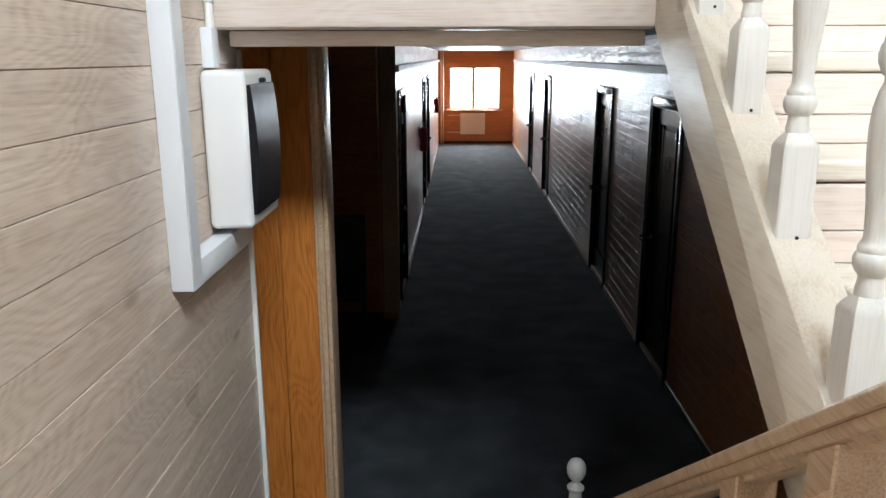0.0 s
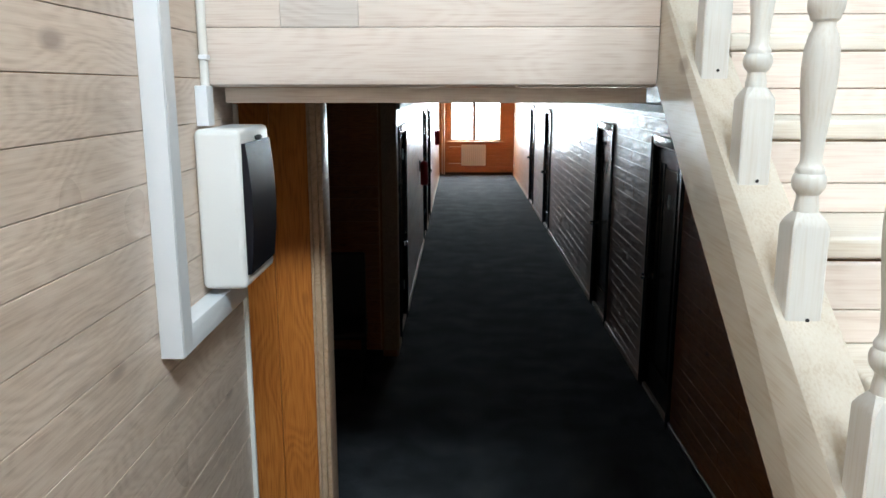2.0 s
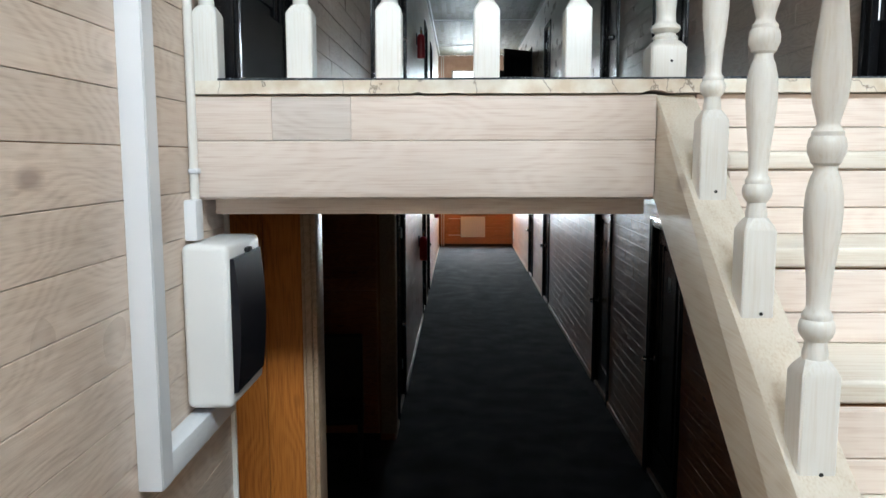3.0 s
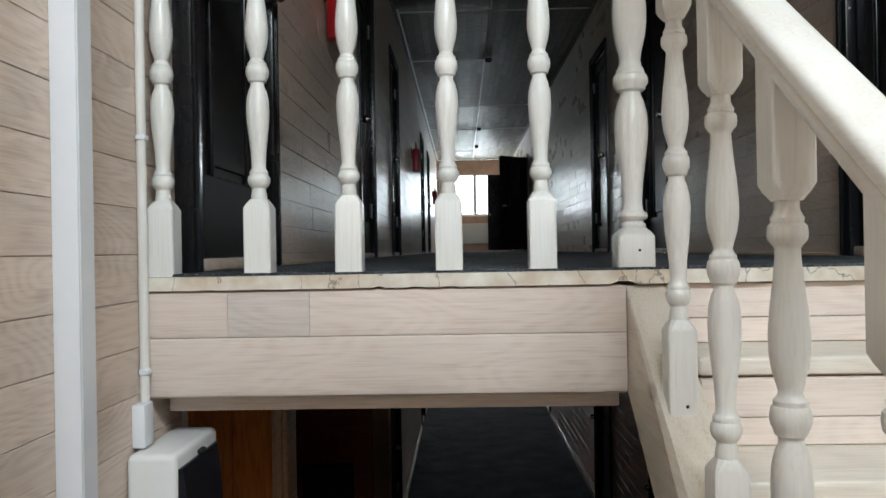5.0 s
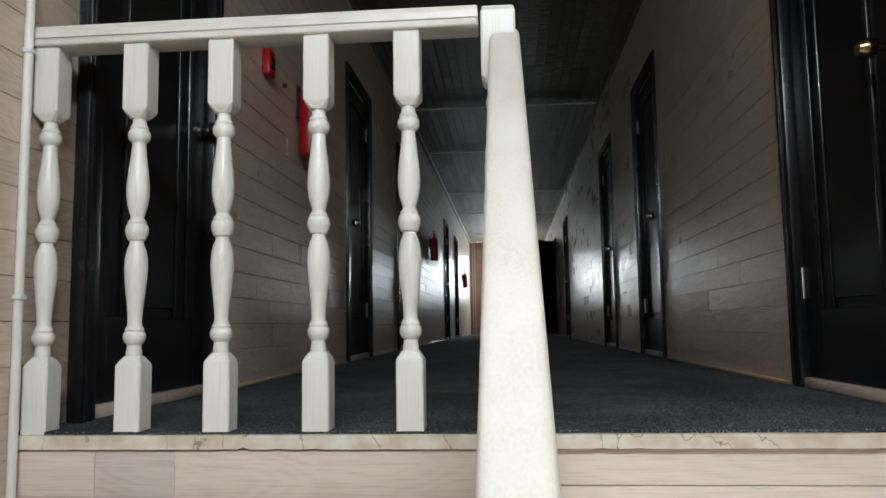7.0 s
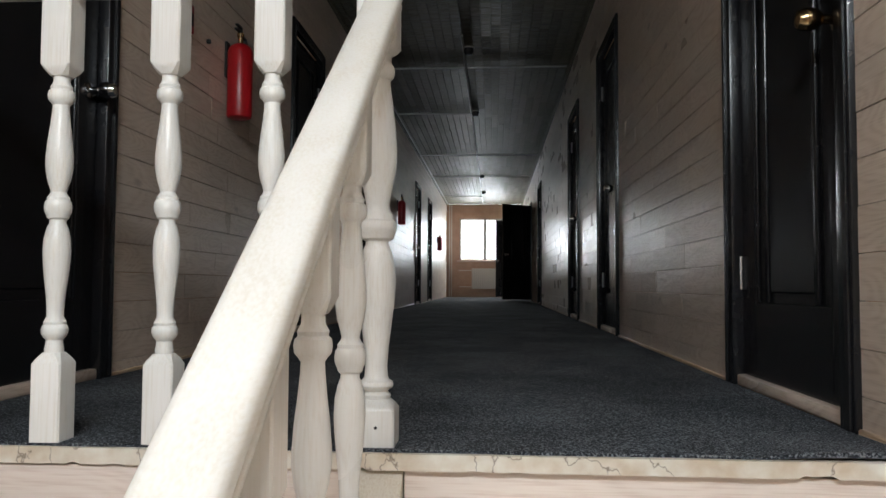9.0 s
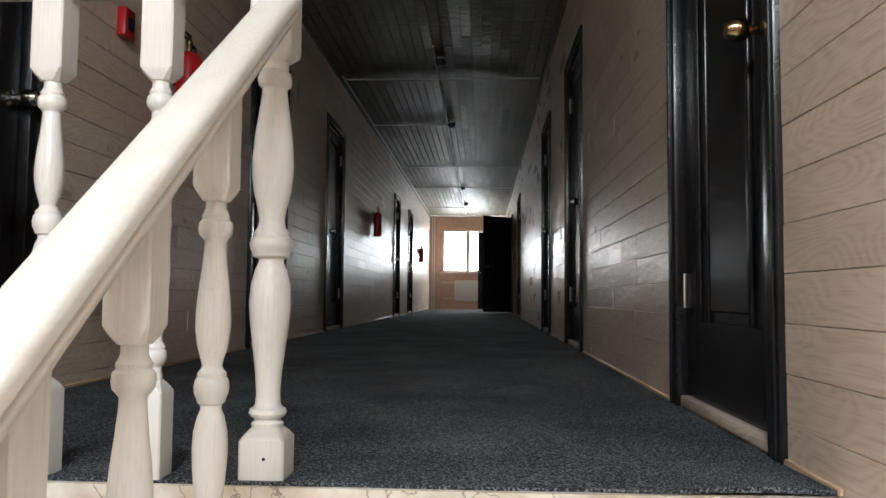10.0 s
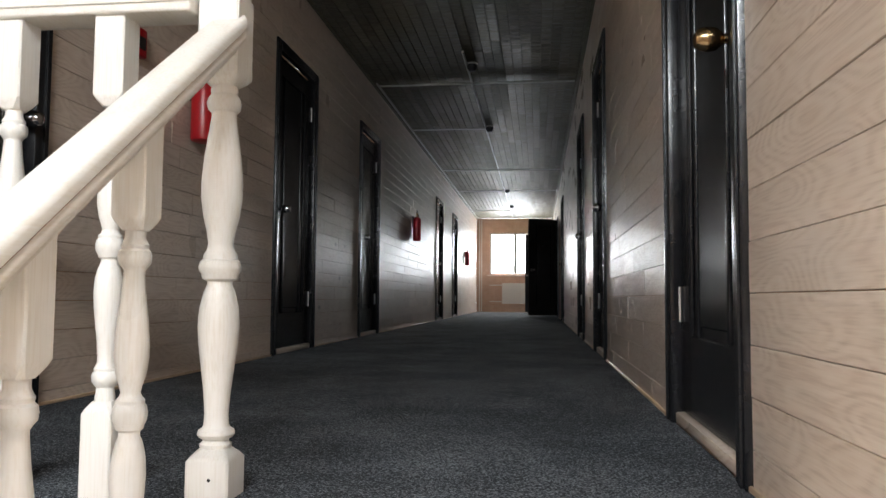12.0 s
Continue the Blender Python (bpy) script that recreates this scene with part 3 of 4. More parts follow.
def door(name, m, knob_side, angle, group, label, metal=CHROME, plate=False):
    """m: middle of the doorway on the wall's face, x along the wall, y into the corridor. knob_side: -1 or 1 along x."""
    ob = thing(name, m, label, "door", group, "structure")
    W, H, c = W_DOOR / 2, H_DOOR, 0.075
    for sx in (-1, 1):
        a, b = sorted((sx * W, sx * (W - c)))
        bm = rbox(a, b, -0.02, 0.016, 0.0, H, 0.005)
        e0, e1 = sorted((sx * (W - 0.012), sx * (W - 0.03)))
        box(bm, e0, e1, 0.0165, 0.022, 0.004, H - 0.02)
        part("casing", bm, BLACK, ob)
        j0, j1 = sorted((sx * (W - 0.045), sx * (W - c + 0.005)))
        bm = bmesh.new()
        box(bm, j0, j1, -0.14, -0.021, 0, H - 0.05)
        part("jamb", bm, BLACK, ob)
    part("head_casing", rbox(-W + c + 0.001, W - c - 0.001, -0.02, 0.018, H - c, H, 0.005), BLACK, ob)
    part("threshold", rbox(-W + 0.05, W - 0.05, -0.13, 0.002, 0.0, 0.0348, 0.006), WASH, ob, "worn pale wooden threshold")
    w = W - c + 0.002
    hinge = -knob_side * w
    s = knob_side
    hgt = H - c - 0.04

    def lx(a, b):
        return sorted((s * a, s * b))

    D = 2 * w
    bm = bmesh.new()
    x0, x1 = lx(0.1, D - 0.1)
    box(bm, x0, x1, -0.03, -0.012, 0.15, hgt - 0.1)
    slab = part("leaf", bm, BLACK, ob, "", pose(hinge, -0.022, 0.035, 0, 0, angle * knob_side))
    for nm, (a, b), z0, z1 in (("stile", (0.002, 0.115), 0, hgt), ("stile", (D - 0.115, D - 0.002), 0, hgt), ("rail", (0.1152, D - 0.1152), 0, 0.24), ("rail", (0.1152, D - 0.1152), hgt - 0.13, hgt)):
        x0, x1 = lx(a, b)
        part(nm, rbox(x0, x1, -0.04, 0.0, z0, z1, 0.003, 1), BLACK, slab)
    for a, b in ((0.20, 0.222), (D - 0.222, D - 0.20), (0.1152, 0.13), (D - 0.13, D - 0.1152)):
        x0, x1 = lx(a, b)
        part("panel_moulding", rbox(x0, x1, -0.012, -0.001 if a > 0.15 and a < D - 0.15 else -0.004, 0.241, hgt - 0.131, 0.004, 2), BLACK, slab)
    x0, x1 = lx(0.23, D - 0.23)
    part("panel", rbox(x0, x1, -0.018, -0.006, 0.27, hgt - 0.16, 0.005, 1), BLACK, slab)
    knob(slab, s * (D - 0.058), 0.0, 0.94, metal)
    for z in (0.28, hgt - 0.3):
        bm = bmesh.new()
        rod(bm, (s * -0.003, 0.006, z), (s * -0.003, 0.006, z + 0.11), 0.007, 8)
        part("hinge", bm, STEEL, slab, "bright steel hinge")
    if plate:
        x0, x1 = lx(D / 2 - 0.03, D / 2 + 0.03)
        part("number_plate", rbox(x0, x1, -0.0055, -0.003, 1.55, 1.65, 0.001, 1), PAPER, slab, "small pale door plate")
    return ob


num = 0
for doors, z, x, turn, low in ((UP_RIGHT, UP, RIGHT, 90, False), (UP_LEFT, UP, LEFT, -90, False), (LOW_RIGHT, 0.0, RIGHT, 90, True), (LOW_LEFT, 0.0, LEFT + 0.008, -90, True)):
    for mid, near_knob, ang in doors:
        num += 1
        side = (-1 if near_knob else 1) * (1 if turn == 90 else -1)
        door("door_%d" % num, pose(x, mid, z + 0.004, 0, 0, turn), side, ang, "corridor doors", "closed black panelled door in a black casing", BRASS if num == 1 else CHROME, low)
for mid, ang in OPEN_DOORS:
    num += 1
    door("door_%d" % num, pose(RIGHT, mid, UP + 0.004, 0, 0, 90), 1, ang, "corridor doors", "black panelled door standing open into the corridor")
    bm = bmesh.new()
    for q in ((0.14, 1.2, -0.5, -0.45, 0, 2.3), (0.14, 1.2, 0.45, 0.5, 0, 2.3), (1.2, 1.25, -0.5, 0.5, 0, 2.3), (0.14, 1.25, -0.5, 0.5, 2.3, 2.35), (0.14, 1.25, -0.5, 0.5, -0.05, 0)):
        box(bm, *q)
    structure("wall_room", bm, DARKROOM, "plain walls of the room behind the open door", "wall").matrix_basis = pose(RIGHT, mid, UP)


# ---- stairs ----
RISE, RUN = 0.174, 0.25
SLOPE = 0.725


def string_top(y):
    return 2.507 + SLOPE * (y - 1.893)


flight = thing("upper_flight", pose(0, 0, 0), "cream-painted wooden flight of stairs up to the upper corridor", "stairs", kind="structure")
bm = bmesh.new()
ya, yb = 0.66, EDGE_Y + 0.018
prism(bm, [(ya, string_top(ya) - 0.233), (yb, string_top(yb) - 0.233), (yb, UP - 0.037), (yb - 0.005, UP - 0.037), (ya, string_top(ya))], 0, SX1 - SX0)
bevelled(bm, 0.004, 2)
part("stringer", bm, CREAM, flight, "cream stringer with small knots", pose(SX0, 0, 0))
for k in range(1, 8):
    z, nose = UP - RISE * k, 1.97 - RUN * (k - 1)
    bm = rbox(0, RIGHT - SX1 - 0.006, nose, nose + RUN + 0.035, z - 0.04, z, 0.009, 3)
    part("tread", bm, TREAD, flight, "", pose(SX1 + 0.002, 0, 0))
    # strip whose brown stands in for the shade below the nosing
    part("cove", rbox(0, RIGHT - SX1 - 0.006, nose + 0.006, nose + 0.034, z - 0.062, z - 0.041, 0.004, 1), BROWN, flight, "brown strip painted as the shade under the nosing", pose(SX1 + 0.002, 0, 0))
for k in range(0, 8):
    z, face = UP - RISE * k, 2.2 - RUN * k
    hi = z - (0.0365 if k == 0 else 0.041)
    lo = z - RISE + 0.001
    mid = lo + (hi - lo) * 0.42
    part("riser", rbox(0, RIGHT - SX1 - 0.006, face, face + 0.02, lo, mid - 0.0008, 0.002, 1), FASCIA, flight, "", pose(SX1 + 0.002, 0, 0))
    part("riser", rbox(0, RIGHT - SX1 - 0.006, face, face + 0.02, mid + 0.0008, hi, 0.002, 1), FASCIA, flight, "", pose(SX1 + 0.002, 0, 0))

low = thing("lower_flight", pose(0, 0, 0), "wooden flight of stairs down to the lower corridor", "stairs", kind="structure")
LRUN = 0.235
for k in range(1, 8):
    z, nose = LAND - RISE * k, 0.49 + LRUN * k
    part("tread", rbox(STAIR_LEFT + 0.004, 0.43, nose - LRUN - 0.03, nose, z - 0.04, z, 0.008, 2), TREAD, low)
for k in range(0, 8):
    z, face = LAND - RISE * k, 0.47 + LRUN * k
    part("riser", rbox(STAIR_LEFT + 0.004, 0.43, face - 0.02, face, z - RISE + 0.001, z - 0.041, 0.002, 1), TREAD, low)
bm = bmesh.new()
prism(bm, [(0.40, LAND - 0.28), (0.40, LAND + 0.02), (0.55, LAND + 0.02), (2.24, 0.14), (2.24, 0.0), (2.1, 0.0)], 0.431, 0.489)
part("stringer", bm, CREAM, low)


# ---- balusters, newels, rails ----
TURNED = [(0.0185, 0.203), (0.019, 0.212), (0.017, 0.222), (0.0165, 0.230), (0.022, 0.236), (0.0255, 0.243), (0.0265, 0.251), (0.0245, 0.259), (0.0215, 0.262),
          (0.0225, 0.267), (0.020, 0.272), (0.0165, 0.278), (0.0168, 0.292), (0.0185, 0.318), (0.0225, 0.352), (0.0262, 0.388), (0.0275, 0.415), (0.026, 0.442),
          (0.021, 0.463), (0.0165, 0.473), (0.0165, 0.480), (0.0215, 0.484), (0.0225, 0.489), (0.0265, 0.497), (0.0275, 0.507), (0.0255, 0.518), (0.0225, 0.521),
          (0.0225, 0.527), (0.018, 0.532), (0.0155, 0.538), (0.018, 0.548), (0.0235, 0.566), (0.0270, 0.590), (0.0272, 0.612), (0.0245, 0.645), (0.0200, 0.680),
          (0.0172, 0.708), (0.0165, 0.722), (0.020, 0.727), (0.0255, 0.733), (0.0268, 0.742), (0.0255, 0.751), (0.021, 0.755), (0.0222, 0.761), (0.019, 0.766), (0.0165, 0.772), (0.0165, 0.784)]


def block(bm, h, z0, z1, taper_low, taper_high, skew=0.0, skew_low=0.0):
    """A square block with chamfered corners, drawn in at the ends that meet turned work; skew slants its ends along y."""
    rings = []
    zs = ([(z0, 0.62), (z0 + 0.012, 0.86), (z0 + 0.022, 1.0)] if taper_low else [(z0, 1.0)]) + ([(z1 - 0.022, 1.0), (z1 - 0.012, 0.86), (z1, 0.62)] if taper_high else [(z1, 1.0)])
    for i, (z, f) in enumerate(zs):
        r, c = h * f, h * (0.10 + 0.5 * (1 - f))
        sk = skew if z > (z0 + z1) / 2 else skew_low
        rings.append([bm.verts.new((x, y, z + sk * y)) for x, y in ((-r + c, -r), (r - c, -r), (r, -r + c), (r, r - c), (r - c, r), (-r + c, r), (-r, r - c), (-r, -r + c))])
    for a, b in zip(rings, rings[1:]):
        for i in range(8):
            bm.faces.new((a[i], a[(i + 1) % 8], b[(i + 1) % 8], b[i]))
    bm.faces.new(list(reversed(rings[0])))
    bm.faces.new(rings[-1])
    return bm


def screw(parent, h, z):
    bm = bmesh.new()
    lathe(bm, [(0.0035, 0), (0.003, 0.0012)], 8, pose(0.006, -h - 0.0002, z, 90))
    part("screw", bm, RUBBER, parent, "dark screw head")


def baluster(name, m, stretch, top, group, label, h=0.0315, slant=0.0, wide=1.0, material=WHITE, foot=0.0):
    """stretch: height of the turned work against its own; top: height of the upper block's end."""
    bm = bmesh.new()
    lathe(bm, [(r * wide, z * stretch) for r, z in TURNED], 20)
    ob = part(name, bm, material)
    ob.matrix_basis = m
    tagged(ob, label, "baluster", group)
    part("foot_block", block(bmesh.new(), h, -foot, 0.204 * stretch, False, True), material, ob)
    part("head_block", block(bmesh.new(), h, 0.783 * stretch, top, True, False, slant), material, ob)
    if foot >= 0:
        screw(ob, h, 0.04)
    return ob


BAL_Y = 2.226
first = baluster("baluster", pose(-0.350, BAL_Y, UP - 0.025), 1.0, 0.968, "balusters of the floor railing", "white-painted turned wooden baluster standing on the floor edge", foot=-0.024)
for x, turn in ((-0.1355, 0.6), (0.100, -0.5), (0.3185, 0.3)):
    copy_thing(first, pose(x, BAL_Y, UP - 0.020, 0, 0, turn))
copy_thing(first, pose(-0.580, BAL_Y, UP - 0.025, 0, 0, 1.0))
gallery = part("gallery_rail", rbox(STAIR_LEFT + 0.003, 0.490, BAL_Y - 0.042, BAL_Y + 0.042, 3.727, 3.778, 0.006, 3), RAILWOOD)
tagged(gallery, "white-painted flat wooden rail on turned balusters", "handrail")
part("rail_lip", rbox(STAIR_LEFT + 0.003, 0.490, BAL_Y - 0.046, BAL_Y - 0.0425, 3.745, 3.764, 0.0015, 1), RAILWOOD, gallery)

# newel at the head of the stairs
NEWEL = [(0.030, 0.118), (0.034, 0.126), (0.034, 0.132), (0.029, 0.136), (0.027, 0.142), (0.036, 0.148), (0.040, 0.156), (0.038, 0.165), (0.031, 0.169), (0.027, 0.176), (0.0255, 0.20),
         (0.029, 0.25), (0.036, 0.31), (0.042, 0.36), (0.0445, 0.40), (0.042, 0.44), (0.034, 0.475), (0.027, 0.492), (0.027, 0.500), (0.038, 0.506), (0.040, 0.516), (0.045, 0.524), (0.046, 0.534), (0.043, 0.543), (0.038, 0.546),
         (0.036, 0.556), (0.030, 0.562), (0.027, 0.575), (0.031, 0.595), (0.040, 0.625), (0.0445, 0.655), (0.0445, 0.685), (0.040, 0.725), (0.033, 0.765), (0.0275, 0.795), (0.027, 0.805), (0.035, 0.811), (0.038, 0.822), (0.034, 0.832), (0.029, 0.837), (0.030, 0.845), (0.028, 0.852)]


def newel_height(z):
    return z * 0.77 if z < 0.156 else 0.12 + (z - 0.156) * 0.857 if z < 0.534 else 0.444 + (z - 0.534) * 1.13


def newel(name, m, label):
    bm = bmesh.new()
    lathe(bm, [(r * 0.90, newel_height(z)) for r, z in NEWEL], 24)
    ob = part(name, bm, WHITE)
    ob.matrix_basis = m
    tagged(ob, label, "newel post")
    part("foot_block", block(bmesh.new(), 0.043, 0, 0.094, False, True), WHITE, ob)
    part("head_block", block(bmesh.new(), 0.0415, 0.803, 0.985, True, False), WHITE, ob)
    part("cap", rbox(-0.039, 0.039, -0.039, 0.039, 0.985, 0.998, 0.006, 2), WHITE, ob)
    screw(ob, 0.043, 0.04)
    return ob


newel("newel_post", pose(0.537, 2.250, UP + 0.003), "thick white turned newel post at the head of the stairs")


def slope_piece(prof, w, h, ya, za, yb, zb):
    bm = bmesh.new()
    a = [bm.verts.new((p * w / 2, ya, za + q * h / 2)) for p, q in prof]
    b = [bm.verts.new((p * w / 2, yb, zb + q * h / 2)) for p, q in prof]
    k = len(prof)
    for i in range(k):
        bm.faces.new((a[i], b[i], b[(i + 1) % k], a[(i + 1) % k]))
    bm.faces.new(a)
    bm.faces.new(list(reversed(b)))
    bmesh.ops.recalc_face_normals(bm, faces=list(bm.faces))
    return bm


def slope_rail(name, x, w, h, ya, za, yb, zb, material, label, category="handrail"):
    """A moulded handrail between two heights: a rounded cap on a narrower moulding, with a thin joint between; y runs along it."""
    half = [(0.90, 0.06), (1.0, 0.14), (1.0, 0.50), (0.95, 0.72), (0.84, 0.88), (0.62, 0.97), (0.3, 1.0)]
    cap = half + [(-p, q) for p, q in reversed(half)]
    half = [(0.58, -1.0), (0.66, -0.94), (0.68, -0.70), (0.76, -0.62), (0.90, -0.56), (0.97, -0.42), (0.97, -0.20), (0.90, -0.02), (0.86, 0.02)]
    base = half + [(-p, q) for p, q in reversed(half)]
    neck = [(0.89, 0.0), (0.89, 0.08), (-0.89, 0.08), (-0.89, 0.0)]
    ob = part(name, slope_piece(cap, w, h, ya, za, yb, zb), material)
    ob.matrix_basis = pose(x, 0, 0)
    part("base_moulding", slope_piece(base, w, h, ya, za, yb, zb), material, ob)
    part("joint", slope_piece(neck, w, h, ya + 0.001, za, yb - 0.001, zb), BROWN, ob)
    return tagged(ob, label, category)


RAIL_X = 0.552
rail_z = lambda y: 2.941 + 0.75 * (y - 1.223)
slope_rail("stair_handrail", RAIL_X, 0.072, 0.072, 0.74, rail_z(0.74), 2.232, rail_z(2.232), RAILWOOD, "white-painted moulded wooden handrail sloping up beside the stairs")
for y, z in ((1.911, 2.490), (1.655, 2.292), (1.413, 2.108), (1.150, 1.924)):
    top = rail_z(y) - 0.018 - z
    baluster("baluster", pose(0.547, y, z), 1.0, top, "balusters of the upper flight", "white-painted turned baluster screwed to the cream stringer", 0.0275, SLOPE, 0.94, WHITE, 0.0)
bm = bmesh.new()
lathe(bm, [(r, z * 0.9) for r, z in NEWEL], 20)
foot = part("newel_post", bm, WHITE, None, "", pose(RAIL_X, 0.705, LAND + 0.37))
tagged(foot, "white turned newel post at the foot of the upper flight", "newel post")
part("foot_block", block(bmesh.new(), 0.042, -0.195, 0.108, False, True), WHITE, foot)
part("head_block", block(bmesh.new(), 0.045, 0.765, 0.90, True, False), WHITE, foot)

# rail and posts of the lower flight
lrail = lambda y: 2.066 - 0.745 * (y - 0.925)
slope_rail("stair_handrail", 0.455, 0.062, 0.07, 0.46, lrail(0.46), 2.66, lrail(2.66), NATURAL, "natural wood handrail sloping down to the lower corridor")
for y in (0.98, 1.235, 1.49, 1.745, 2.0, 2.25, 2.48):
    z = max(0.0, LAND + 0.02 - (y - 0.55) * 1.1124)
    top = lrail(y) - 0.025 - z
    if top < 0.82:
        continue
    baluster("baluster", pose(0.455, y, z), top / 0.96, top, "balusters of the lower flight", "natural pine turned baluster of the lower flight", 0.031, -0.741, 1.0, NATURAL, 0.0)
bm = bmesh.new()
lathe(bm, [(0.03, 0.78), (0.034, 0.80), (0.026, 0.815), (0.022, 0.86), (0.030, 0.868), (0.032, 0.878), (0.022, 0.888), (0.013, 0.897), (0.015, 0.905), (0.026, 0.915), (0.0335, 0.932), (0.036, 0.950), (0.0335, 0.968), (0.024, 0.984), (0.010, 0.993)], 20)
ball = part("newel_post", bm, WHITE, None, "", pose(0.455, 2.73, 0.004))
tagged(ball, "white newel post with ball top on the lower floor", "newel post")
part("shaft", block(bmesh.new(), 0.045, 0, 0.79, False, True), WHITE, ball)

# ---- fittings on the stair wall ----
duct = tagged(part("cable_duct", rbox(0, 0.05, -0.006, 0.052, 1.925, CEILING, 0.003, 2), DUCT, None, "", pose(STAIR_LEFT, 1.80, 0)), "white plastic cable duct on the board wall", "cable duct")
part("cover", rbox(0.0502, 0.0525, -0.003, 0.049, 1.927, CEILING, 0.001, 1), DUCT, duct)
branch = tagged(part("cable_duct", rbox(0, 0.05, 0.0525, 0.50, 1.925, 1.985, 0.003, 2), DUCT, None, "", pose(STAIR_LEFT, 1.80, 0)), "short level white cable duct under the fuse box", "cable duct")
tagged(part("cable_duct", rbox(0, 0.030, 0, 0.05, 2.403, 2.50, 0.003, 2), DUCT, None, "", pose(STAIR_LEFT, 2.115, 0)), "short white cable duct above the fuse box", "cable duct")
bm = bmesh.new()
rod(bm, (STAIR_LEFT + 0.011, 2.165, 2.43), (STAIR_LEFT + 0.011, 2.165, CEILING), 0.011, 12)
corner = tagged(part("corner_conduit", bm, WHITE), "thin white conduit in the corner by the floor edge", "conduit")
for z in (2.56, 3.1, 3.7, 4.3, 4.9):
    part("clip", rbox(STAIR_LEFT + 0.0005, STAIR_LEFT + 0.0245, 2.152, 2.178, z, z + 0.014, 0.003, 1), DUCT, corner)

fuse = tagged(part("fuse_box", rbox(-0.018, 0.094, 0, 0.285, 0, 0.395, 0.016, 4), BOXWHITE, None, "", pose(STAIR_LEFT + 0.02, 2.075, 2.003)), "white plastic fuse box with a smoked cover on the stair wall", "fuse box")
bm = bmesh.new()
segs = 10
va, vb = [], []
for i in range(segs + 1):
    z = 0.035 + 0.325 * i / segs
    bulge = 0.018 * math.sin(math.pi * (0.12 + 0.76 * i / segs))
    va.append((bm.verts.new((0.092, 0.012, z)), bm.verts.new((0.094 + bulge, 0.022, z))))
    vb.append((bm.verts.new((0.092, 0.273, z)), bm.verts.new((0.094 + bulge, 0.262, z))))
for i in range(segs):
    bm.faces.new((va[i][1], vb[i][1], vb[i + 1][1], va[i + 1][1])).smooth = True
    bm.faces.new((va[i][0], va[i][1], va[i + 1][1], va[i + 1][0]))
    bm.faces.new((vb[i][1], vb[i][0], vb[i + 1][0], vb[i + 1][1]))
for i in (0, segs):
    bm.faces.new((va[i][0], va[i][1], vb[i][1], vb[i][0]))
part("cover", bm, SMOKED, fuse, "smoked dark see-through cover")
part("latch", rbox(0.0945, 0.108, 0.13, 0.16, 0.362, 0.374, 0.003, 1), RUBBER, fuse)


# ---- extinguishers and alarm ----
def extinguisher(m, size, label):
    ob = thing("fire_extinguisher", m, label, "fire extinguisher", "fire extinguishers")
    r, h = 0.055 * size, 0.34 * size
    bm = bmesh.new()
    prof = [(r * 0.7, 0), (r * 0.95, 0.008), (r, 0.02), (r, h - 0.05)]
    prof += [(r * math.cos(a), h - 0.05 + 0.05 * math.sin(a)) for a in (0.3, 0.6, 0.9, 1.2, 1.4)]
    cyl = part("cylinder", lathe(bm, prof, 24), RED, ob, "", pose(0, r + 0.012, 0))
    bm = bmesh.new()
    lathe(bm, [(0.014, h - 0.006), (0.014, h + 0.03), (0.018, h + 0.032), (0.018, h + 0.05), (0.01, h + 0.052)], 12)
    part("valve", bm, BRASS, cyl)
    bm = bmesh.new()
    box(bm, -0.008, 0.07, -0.008, 0.008, h + 0.05, h + 0.058)
    box(bm, -0.008, 0.06, -0.008, 0.008, h + 0.075, h + 0.082, pose(0, 0, 0, 0, 0, 0))
    box(bm, -0.008, 0.006, -0.007, 0.007, h + 0.058, h + 0.075)
    part("lever", bm, RUBBER, cyl)
    bm = bmesh.new()
    path = [Vector(p) for p in ((-0.012, 0, h + 0.04), (-0.045, 0.01, h + 0.03), (-r - 0.012, 0.015, h - 0.06), (-r - 0.022, 0.02, h - 0.14), (-r - 0.03, 0.02, h - 0.17))]
    for a, b in zip(path, path[1:]):
        rod(bm, a, b, 0.008, 8)
    rod(bm, path[-1], path[-1] + Vector((-0.006, 0, -0.03)), 0.011, 8)
    part("hose", bm, RUBBER, cyl, "black hose with nozzle")
    part("bracket", rbox(-0.02, 0.02, 0, 0.014, h * 0.55, h * 1.02, 0.003, 1), RUBBER, ob, "black wall bracket")
    return ob


extinguisher(pose(LEFT, 4.385, 3.937, 0, 0, -90), 1.13, "red fire extinguisher with black hose on the upper wall")
extinguisher(pose(LEFT, 11.2, 3.955, 0, 0, -90), 1.0, "dark red fire extinguisher hanging in the upper corridor")
extinguisher(pose(LEFT, 18.75, 3.94, 0, 0, -90), 1.0, "small fire extinguisher near the end window")
extinguisher(pose(LEFT + 0.008, 11.35, 1.09, 0, 0, -90), 1.05, "dark fire extinguisher hanging in the lower corridor")
extinguisher(pose(LEFT + 0.008, 18.1, 1.17, 0, 0, -90), 1.0, "dark fire extinguisher near the lower end window")
alarm = tagged(part("fire_alarm_button", rbox(-0.045, 0.045, 0, 0.04, 0, 0.125, 0.008, 3), RED, None, "", pose(LEFT, 3.84, 4.20, 0, 0, -90)), "red fire alarm call point on the board wall", "fire alarm")
part("faceplate", rbox(-0.028, 0.028, 0.0402, 0.043, 0.03, 0.085, 0.002, 1), RUBBER, alarm, "dark press plate")
tagged(part("wall_hook", rbox(-0.008, 0.008, 0, 0.02, 0, 0.02, 0.004, 2), RUBBER, None, "", pose(LEFT, 4.13, 4.24, 0, 0, -90)), "small dark fixing on the board wall", "hook")


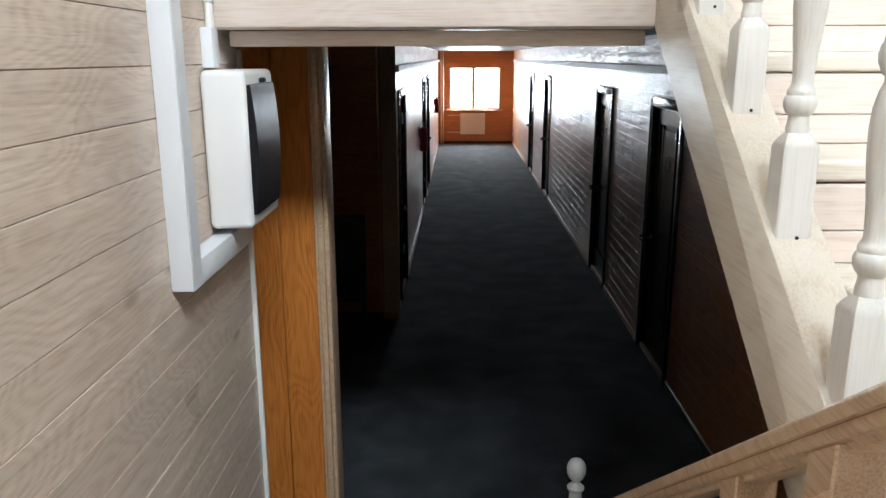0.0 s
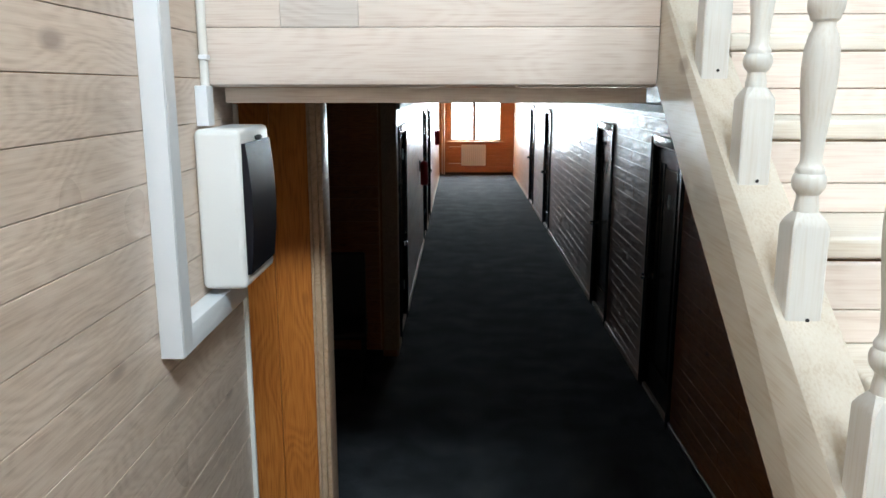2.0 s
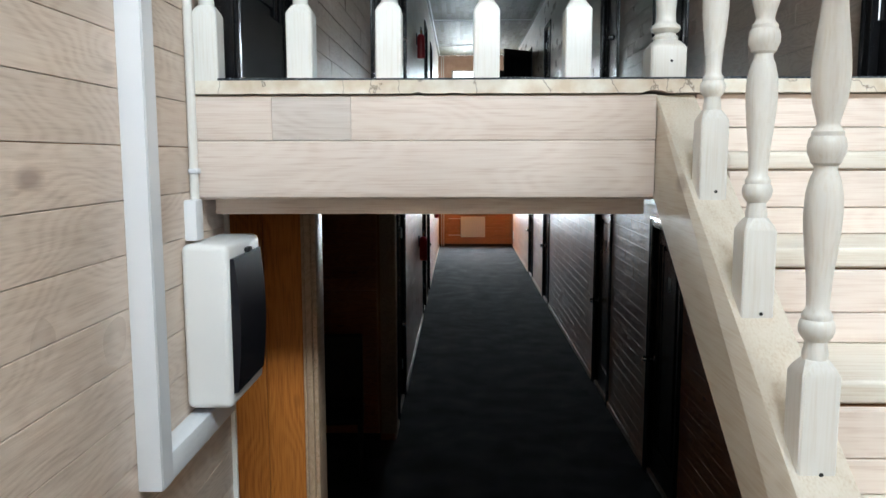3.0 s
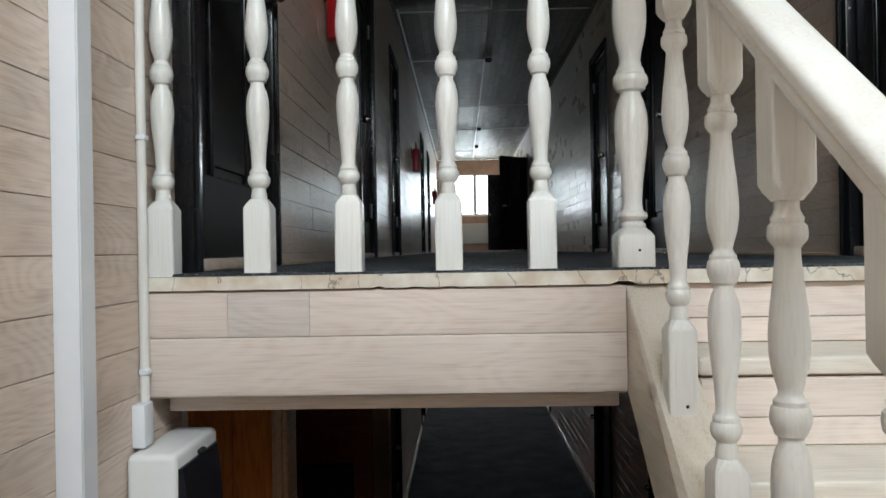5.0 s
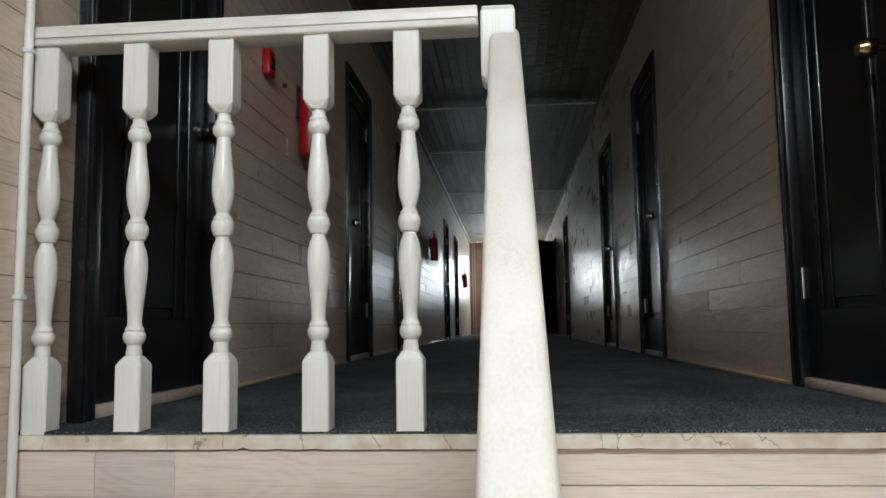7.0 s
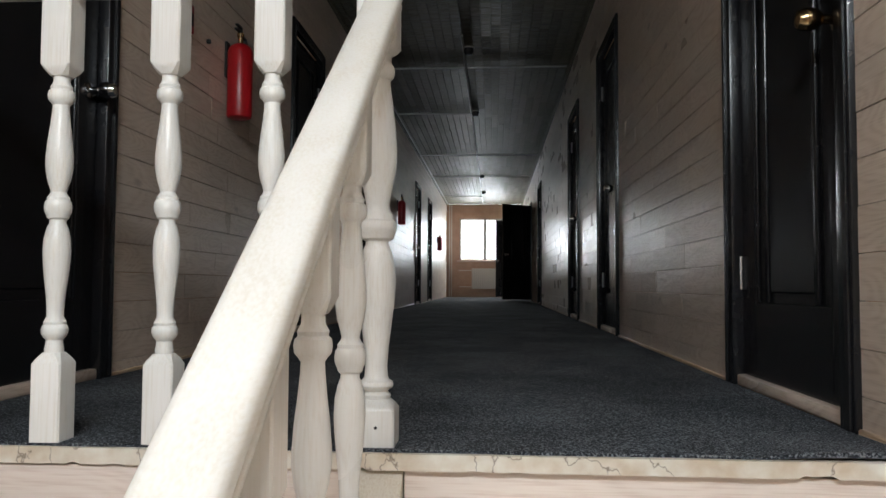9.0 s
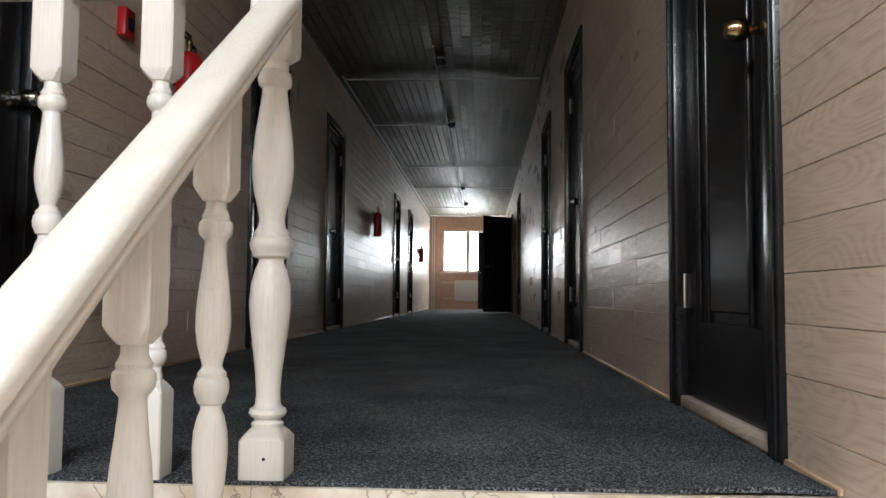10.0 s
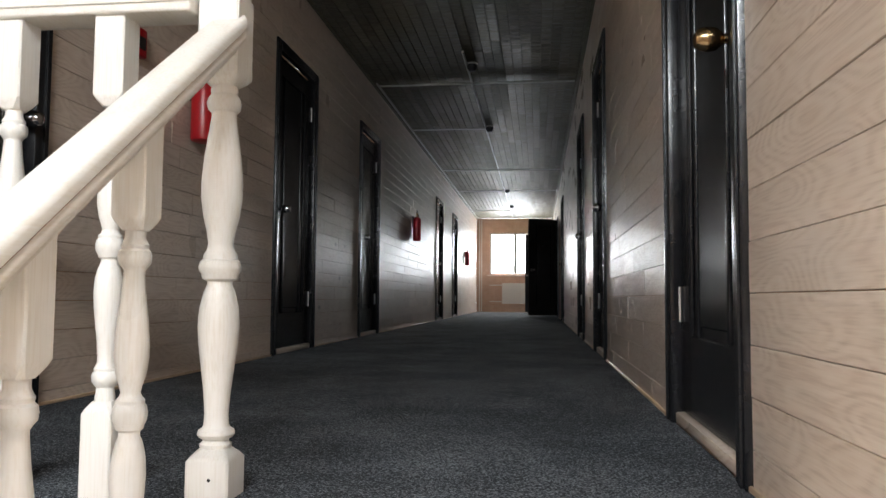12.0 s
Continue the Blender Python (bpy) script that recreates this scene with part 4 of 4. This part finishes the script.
# ---- ceiling conduits ----
def conduit(points, r, label):
    bm = bmesh.new()
    for a, b in zip(points, points[1:]):
        rod(bm, a, b, r, 8)
    return tagged(part("ceiling_conduit", bm, CONDUIT), label, "conduit", "ceiling conduits")


zc = CEILING - 0.014
conduit([(0.48, 7.6, zc), (0.48, END - 0.3, zc)], 0.012, "grey conduit along the middle of the ceiling")
conduit([(LEFT + 0.05, 8.55, zc), (LEFT + 0.05, END - 0.02, zc)], 0.012, "grey conduit along the edge of the ceiling")
for y, a, b in ((8.62, LEFT + 0.05, RIGHT - 0.05), (10.75, LEFT + 0.05, 0.48), (14.0, LEFT + 0.05, RIGHT - 0.05), (16.6, LEFT + 0.05, RIGHT - 0.05), (20.2, LEFT + 0.05, 0.48)):
    conduit([(a, y, zc - 0.008), (b, y, zc - 0.008)], 0.010, "grey conduit across the ceiling boards")
det = None
for y in (8.0, 10.7, 16.55, 19.3):
    if det is None:
        bm = bmesh.new()
        lathe(bm, [(0.018, -0.062), (0.034, -0.058), (0.042, -0.04), (0.048, -0.028), (0.048, -0.006), (0.05, 0.0)], 18)
        det = tagged(part("smoke_detector", bm, RUBBER), "round dark smoke detector under the board ceiling", "smoke detector", "smoke detectors")
        part("base", lathe(bmesh.new(), [(0.056, 0.0005), (0.056, 0.013)], 18), CONDUIT, det)
        det.matrix_basis = pose(0.53, y, CEILING - 0.0135)
    else:
        copy_thing(det, pose(0.53, y, CEILING - 0.0135))


# ---- radiators, recess ----
def radiator(x0, x1, z0, z1, label):
    ob = thing("radiator", pose((x0 + x1) / 2, END, z0), label, "radiator", "radiators")
    w, h = (x1 - x0) / 2, z1 - z0
    part("body", rbox(-w, w, -0.09, -0.03, 0, h, 0.01, 2), RADWHITE, ob)
    x = -w + 0.04
    while x < w - 0.02:
        part("rib", rbox(x - 0.012, x + 0.012, -0.102, -0.0905, 0.03, h - 0.03, 0.004, 1), RADWHITE, ob)
        x += 0.055
    bm = bmesh.new()
    rod(bm, (-w + 0.001, -0.06, 0.06), (-w - 0.35, -0.06, 0.06), 0.011)
    part("supply_pipe", bm, RADWHITE, ob)
    bm = bmesh.new()
    rod(bm, (-w + 0.001, -0.06, h - 0.06), (-w - 0.35, -0.06, h - 0.06), 0.011)
    part("supply_pipe", bm, RADWHITE, ob)
    for sx in (-1, 1):
        part("bracket", rbox(sx * w * 0.6 - 0.02, sx * w * 0.6 + 0.02, -0.0295, 0.0, h * 0.7, h * 0.75, 0.002, 1), RADWHITE, ob)
    return ob


radiator(0.07, 0.78, 0.27, 0.87, "white panel radiator under the lower window")
radiator(0.16, 0.90, 3.02, 3.60, "white ribbed radiator under the upper window")
for z0, z1 in ((0.004, LOW_CEILING - 0.001), (UP + 0.004, CEILING - 0.001)):
    for x in (LEFT + 0.09, LEFT + 0.15):
        bm = bmesh.new()
        rod(bm, (x, END - 0.05, z0), (x, END - 0.05, z1), 0.013, 10)
        tagged(part("riser_pipe", bm, RADWHITE), "white upright heating pipe in the corner", "pipe", "heating pipes")

chair = thing("chair", pose(-0.98, 6.45, 0.004, 0, 0, 6), "black high-backed chair in the dark recess", "chair")
for x in (-0.19, 0.19):
    for y in (-0.19, 0.19):
        part("leg", rbox(x - 0.018, x + 0.018, y - 0.018, y + 0.018, 0, 0.44, 0.004, 1), RUBBER, chair)
part("seat", rbox(-0.22, 0.22, -0.22, 0.22, 0.441, 0.5, 0.02, 3), RUBBER, chair)
part("backrest", rbox(-0.21, 0.21, 0.17, 0.215, 0.501, 1.1, 0.02, 3), RUBBER, chair)
